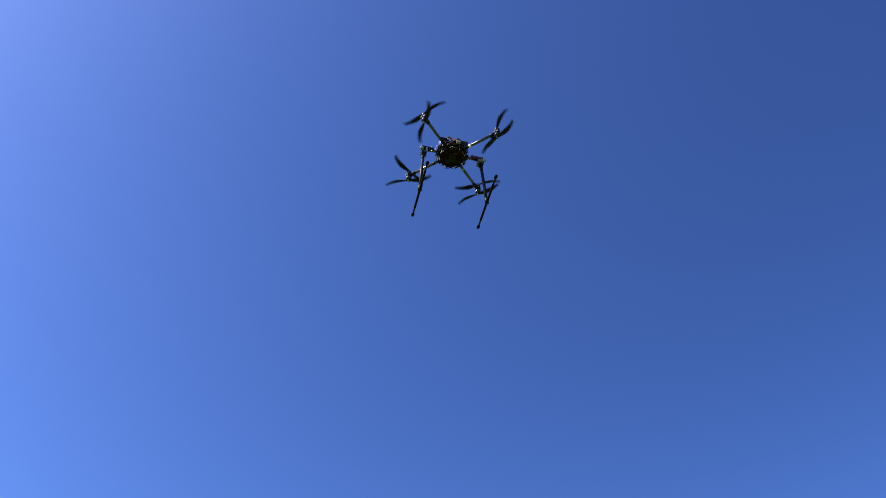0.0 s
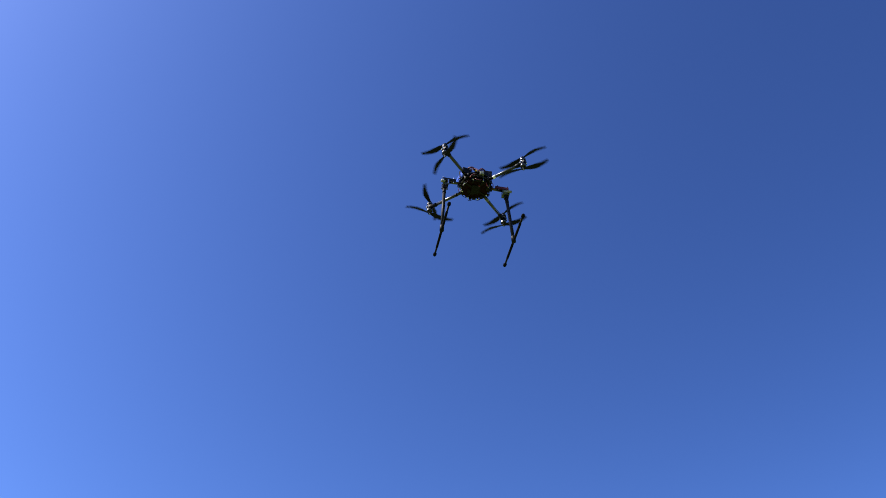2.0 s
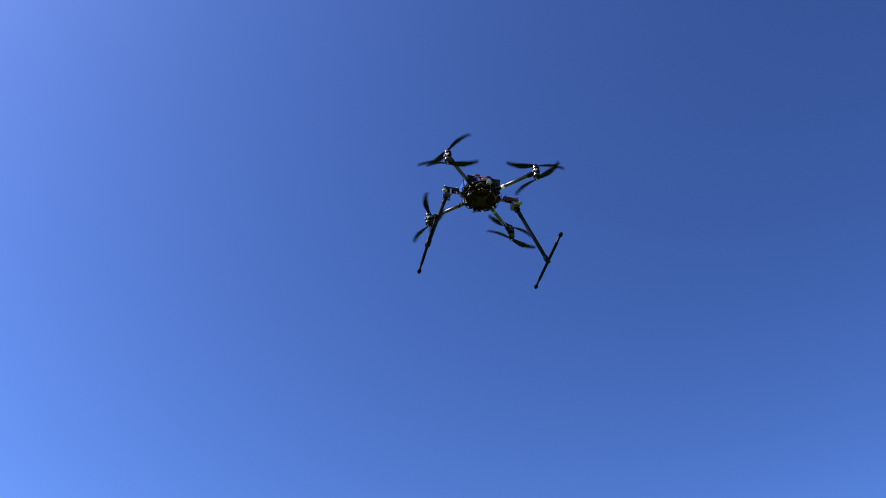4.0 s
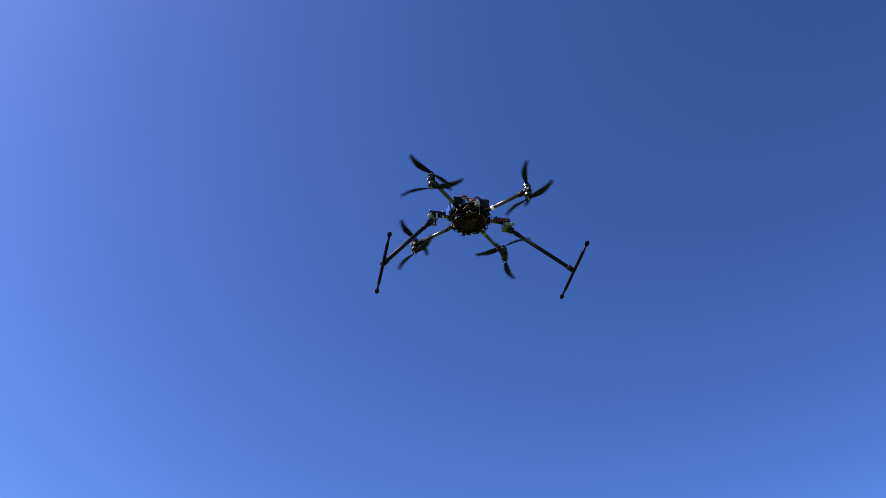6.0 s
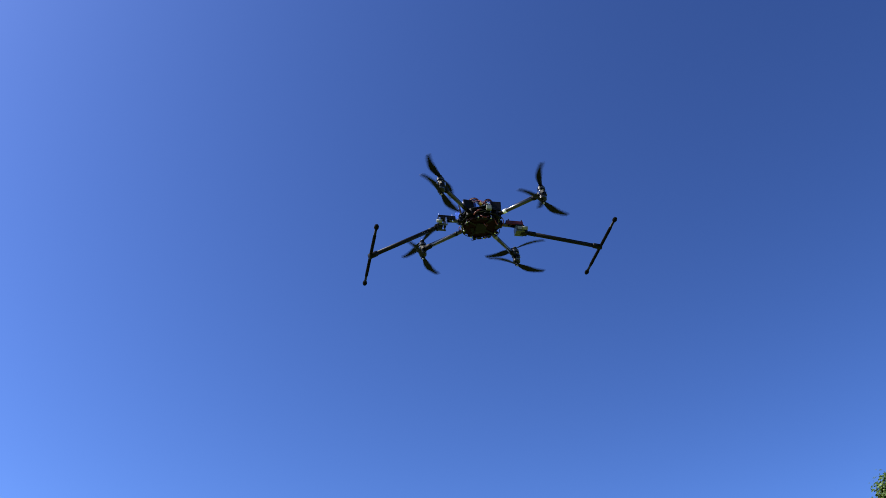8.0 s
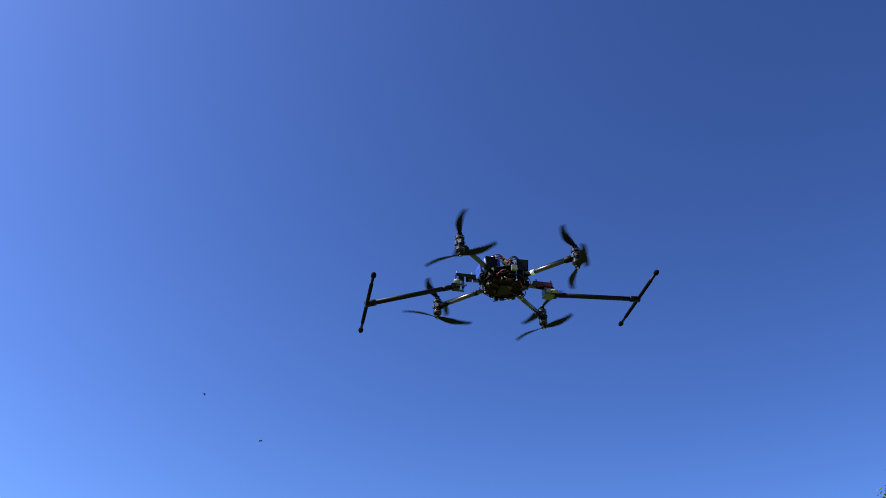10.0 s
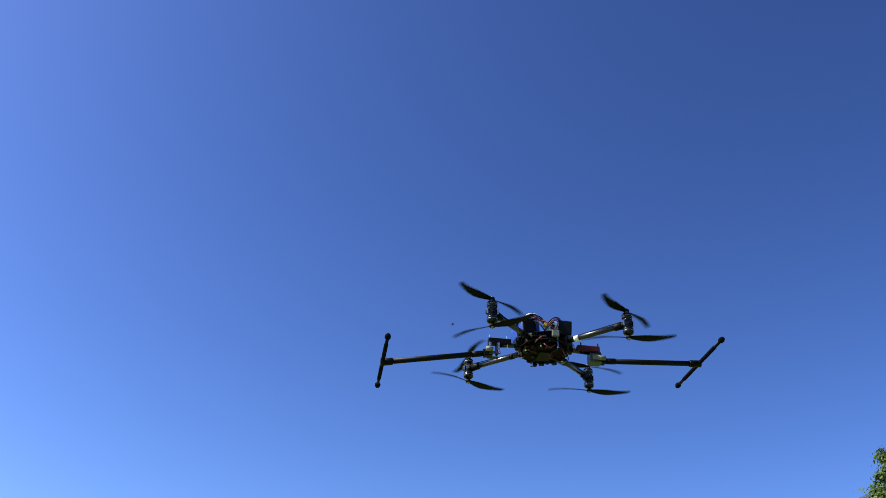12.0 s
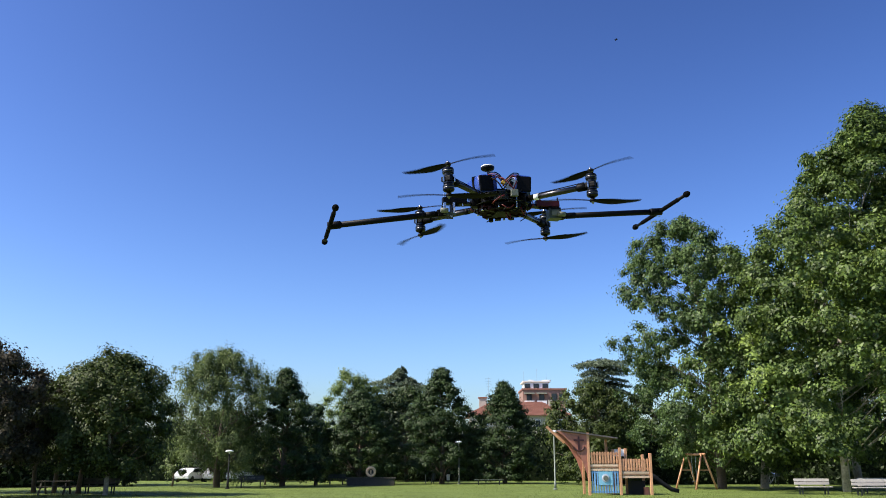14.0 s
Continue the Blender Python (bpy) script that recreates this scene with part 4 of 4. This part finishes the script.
        if s < 0:
            for y in (-0.026, 0.026):
                cheek = part("bracket_foot", boxed((0.050, 0.004, 0.012), (s * 0.224, y, -0.055), bevel=0.001), OLIVE, root, "grey-green bracket foot")
                for x in (0.206, 0.243):
                    part("bracket_bar", boxed((0.009, 0.005, 0.046), (s * x, y, -0.030), bevel=0.001), STEEL, cheek, "bright upright bar")
        else:
            cheek = part("bracket_box", boxed((0.052, 0.050, 0.042), (s * 0.226, 0, -0.038), bevel=0.003), OLIVE, root, "grey-green gear box")
            part("bracket_lid", boxed((0.046, 0.052, 0.008), (s * 0.226, 0, -0.016), bevel=0.001), BLACK, cheek)
            part("bracket_plate", boxed((0.030, 0.004, 0.022), (s * 0.224, -0.027, -0.038), bevel=0.001), TAN, cheek, "pale side plate")
        part("bracket_bridge", boxed((0.012, 0.040, 0.040), (s * 0.208, 0, -0.026), bevel=0.001), BLACK, root, "bracket bridge")
        part("gear_can", piped([(s * (PIVOT_X + 0.004), -0.036, PIVOT_Z), (s * (PIVOT_X + 0.034), -0.036, PIVOT_Z)], [0.010, 0.010], 14), TAN, root, "pale gear motor can", smooth=True)

        leg = part("leg", piped([(s * 0.012, 0, 0), (s * LEG, 0, 0)], [0.0118, 0.0118], 18), LEG_CARBON, root, "folding carbon landing leg", smooth=True, where=pose(s * PIVOT_X, 0, PIVOT_Z))
        part("hinge_block", boxed((0.04, 0.030, 0.030), (s * 0.022, 0, 0), bevel=0.004), BLACK, leg)
        part("sleeve", piped([(s * 0.05, 0, 0), (s * 0.09, 0, 0)], [0.0132, 0.0132], 16), BLACK, leg, smooth=True)
        part("tee_joint", piped([(s * (LEG - 0.045), 0, 0), (s * (LEG - 0.04), 0, 0), (s * (LEG + 0.008), 0, 0)], [0.013, 0.0155, 0.0155], 16), BLACK, leg, "black tee joint", smooth=True)
        part("skid", piped([(s * LEG, -0.236, 0), (s * LEG, 0.236, 0)], [0.0068, 0.0068], 12), LEG_CARBON, leg, "thin cross skid", smooth=True)
        for y in (-1, 1):
            part("foam_sleeve", piped([(s * LEG, y * 0.015, 0), (s * LEG, y * 0.02, 0), (s * LEG, y * 0.17, 0), (s * LEG, y * 0.178, 0)], [0.0075, 0.0088, 0.0088, 0.0072], 14), FOAM, leg, "black foam sleeve", smooth=True)
            part("foot", piped([(s * LEG, y * (0.226 + d), 0) for d in (0, 0.003, 0.010, 0.020, 0.030, 0.035)], [0.006, 0.0095, 0.0125, 0.0125, 0.0095, 0.004], 14), FOAM, leg, "round foam end", smooth=True)
        legs[side] = leg
    return root


drone = build_drone()


# ---- birds ----
def bird(label):
    """A small dark bird that glides along its x axis: body, two swept wings, forked tail."""
    root = thing("bird", pose(0, 70, 40), label, "bird", group="birds in the sky")
    part("body", piped([(-0.12, 0, 0), (-0.06, 0, 0), (0.015, 0, -0.008), (0.09, 0, 0), (0.13, 0, 0.008), (0.155, 0, 0.008)], [0.009, 0.027, 0.040, 0.036, 0.025, 0.005], 10), FEATHER, root, smooth=True)
    for s in (-1, 1):
        part("wing", slab([(0.07, s * 0.02), (0.08, s * 0.12), (0.01, s * 0.22), (-0.10, s * 0.29), (-0.04, s * 0.17), (-0.02, s * 0.02)], 0.012, pose(0, 0, 0.02, 90 + s * 8, 0, 0)), FEATHER, root)
        part("tail_fork", slab([(-0.09, s * 0.006), (-0.10, s * 0.026), (-0.19, s * 0.044), (-0.14, s * 0.008)], 0.007, pose(0, 0, 0, 90, 0, 0)), FEATHER, root)
    return root


birds = [bird("small dark bird gliding across the clear sky"), bird("small dark bird climbing in the clear sky")]


# ---- flight ----
DRONE_ROWS = [  # seconds, place, turn in degrees
    (0, 0.147, 3.911, 7.093, -0.34, -0.31, 11.93),
    (0.5, 0.145, 4.054, 7.007, 0.45, -1.09, 12.25),
    (1, 0.154, 4.106, 6.831, 0.22, -0.57, 11.82),
    (1.5, 0.169, 4.112, 6.626, -0.18, -1.00, 12.13),
    (2, 0.187, 4.087, 6.412, 0.16, -0.36, 11.44),
    (2.5, 0.206, 4.048, 6.206, 0.25, -1.73, 12.45),
    (3, 0.221, 3.978, 5.991, -1.21, -0.70, 11.83),
    (5.3, 0.231, 3.731, 5.309, 0.87, -2.90, 12.75),
    (5.5, 0.227, 3.724, 5.273, 1.01, -3.18, 12.94),
    (5.9, 0.218, 3.709, 5.197, -0.34, -1.76, 11.87),
    (6, 0.216, 3.708, 5.181, -0.02, -1.51, 11.49),
    (6.5, 0.202, 3.709, 5.098, -1.28, -1.16, 11.37),
    (7, 0.188, 3.730, 5.023, 0.62, -1.74, 11.23),
    (7.2, 0.182, 3.743, 4.993, -0.03, -1.88, 11.52),
    (9.5, 0.127, 3.590, 4.238, 0.04, -3.91, 13.36),
    (10, 0.127, 3.547, 4.039, -0.25, -3.12, 12.40),
    (10.2, 0.129, 3.519, 3.951, -1.03, -2.95, 12.45),
    (10.5, 0.133, 3.498, 3.834, -0.47, -3.19, 12.54),
    (11, 0.146, 3.472, 3.644, 0.55, -3.31, 12.20),
    (11.5, 0.163, 3.441, 3.455, 1.04, -3.11, 11.51),
    (11.7, 0.170, 3.425, 3.379, 0.91, -3.11, 11.51),
    (12, 0.183, 3.409, 3.272, -0.28, -2.57, 11.03),
    (12.5, 0.200, 3.393, 3.109, -1.17, -3.25, 12.02),
    (13, 0.220, 3.369, 2.941, -0.75, -2.58, 12.29),
    (13.5, 0.259, 3.370, 2.805, -0.63, -2.20, 11.70),
    (14, 0.239, 3.383, 2.646, -0.49, -1.78, 12.25),
]
BIRD_ROWS = [  # seconds, x, z and heading, in the plane y = 70
    [(0, -124, 33, 0), (11.5, -9.6, 37.6, 0), (12.5, 0.5, 38.7, 0), (13, 5.6, 39.8, 0), (13.5, 10.8, 40.3, 0), (14, 15.5, 38.7, 0)],
    [(0, -56, 30, 35), (11.5, -12.6, 33.6, 35), (12.4, -9.2, 36.6, 40), (12.7, -8.3, 38.2, 45), (13, -7.0, 40.2, 45), (14, -3.0, 46.6, 45)],
]
GEAR_LEFT = [(0, 88), (2.6, 88), (3, 86), (5.3, 59), (5.5, 56.5), (6, 52), (6.5, 46), (7, 41), (7.2, 39), (9.5, 22.8), (10, 19.3), (10.5, 16.2), (11, 14.0), (11.5, 12.6), (12, 10.3), (12.5, 7.2), (13, 6.7), (14, 8.2)]
GEAR_RIGHT = [(0, 86), (2.5, 85.5), (3, 81), (5.3, 49), (5.5, 46), (6, 38), (6.5, 30), (7, 23), (7.2, 20), (9.5, -4.3), (10, -3.3), (12, -3.3), (13, -3.3), (14, -4.3)]
BLADE_TIMES = [0, .5, 1, 1.5, 2, 2.5, 3, 5.5, 6, 6.5, 7, 9.5, 10, 10.5, 11, 11.5, 12, 12.5, 13, 13.5, 14]
BLADE_TURNS = {  # degrees of a blade from the drone's right, at those times
    "NLu": [133, 66, 146, 19, 141, 15, 149, 83, 39, 130, 140, 115, 85, 60, 80, 55, 36, 61, 147, 22, 140],
    "NLl": [88, 120, 164, 86, 103, 164, 68, 126, 152, 175, 162, 143, 141, 24, 178, 3, 138, 131, 69, 166, 169],
    "NRu": [97, 155, 162, 157, 135, 98, 59, 76, 75, 102, 139, 159, 52, 34, 47, 81, 41, 158, 54, 161, 120],
    "NRl": [113, 59, 77, 109, 143, 48, 25, 83, 122, 86, 139, 131, 80, 116, 124, 115, 166, 38, 44, 20, 173],
    "FLu": [41, 28, 125, 70, 66, 58, 157, 126, 53, 69, 145, 76, 63, 106, 141, 104, 100, 108, 121, 21, 160],
    "FLl": [153, 77, 22, 135, 10, 26, 62, 4, 114, 65, 6, 121, 9, 139, 81, 164, 22, 170, 128, 8, 110],
    "FRu": [155, 5, 116, 50, 127, 86, 81, 109, 146, 176, 178, 100, 107, 170, 48, 31, 14, 99, 94, 148, 153],
    "FRl": [134, 112, 19, 142, 141, 13, 169, 51, 58, 86, 145, 89, 126, 39, 2, 178, 175, 160, 138, 33, 146],
}


def spin_rows(name, place):
    """A row for each thirtieth of a second: the blades stand as listed at the listed times and turn evenly between."""
    way = SPIN_WAY[name]
    turns, rows, total = BLADE_TURNS[name], [], float(BLADE_TURNS[name][0])
    for i in range(len(turns) - 1):
        steps = round((BLADE_TIMES[i + 1] - BLADE_TIMES[i]) * FPS)
        turn = (way * (turns[i + 1] - turns[i])) % 180
        turn += 180 * round((steps * 74 - turn) / 180)
        for k in range(steps):
            rows.append((BLADE_TIMES[i] + k / FPS, pose(*place, 0, 0, total + way * turn * k / steps)))
        total += way * turn
    return rows + [(BLADE_TIMES[-1], pose(*place, 0, 0, total))]


def motions():
    walk(drone, [(t, pose(x, y, z, rx, ry, rz)) for t, x, y, z, rx, ry, rz in DRONE_ROWS])
    walk(legs["left"], [(t, pose(-PIVOT_X, 0, PIVOT_Z, 0, -g, 0)) for t, g in GEAR_LEFT])
    walk(legs["right"], [(t, pose(PIVOT_X, 0, PIVOT_Z, 0, g, 0)) for t, g in GEAR_RIGHT])
    for flyer, rows in zip(birds, BIRD_ROWS):
        walk(flyer, [(t, pose(x, 70, z, 0, 0, heading)) for t, x, z, heading in rows])
    for name, (rotor, place) in rotors.items():
        walk(rotor, spin_rows(name, place))


motions()
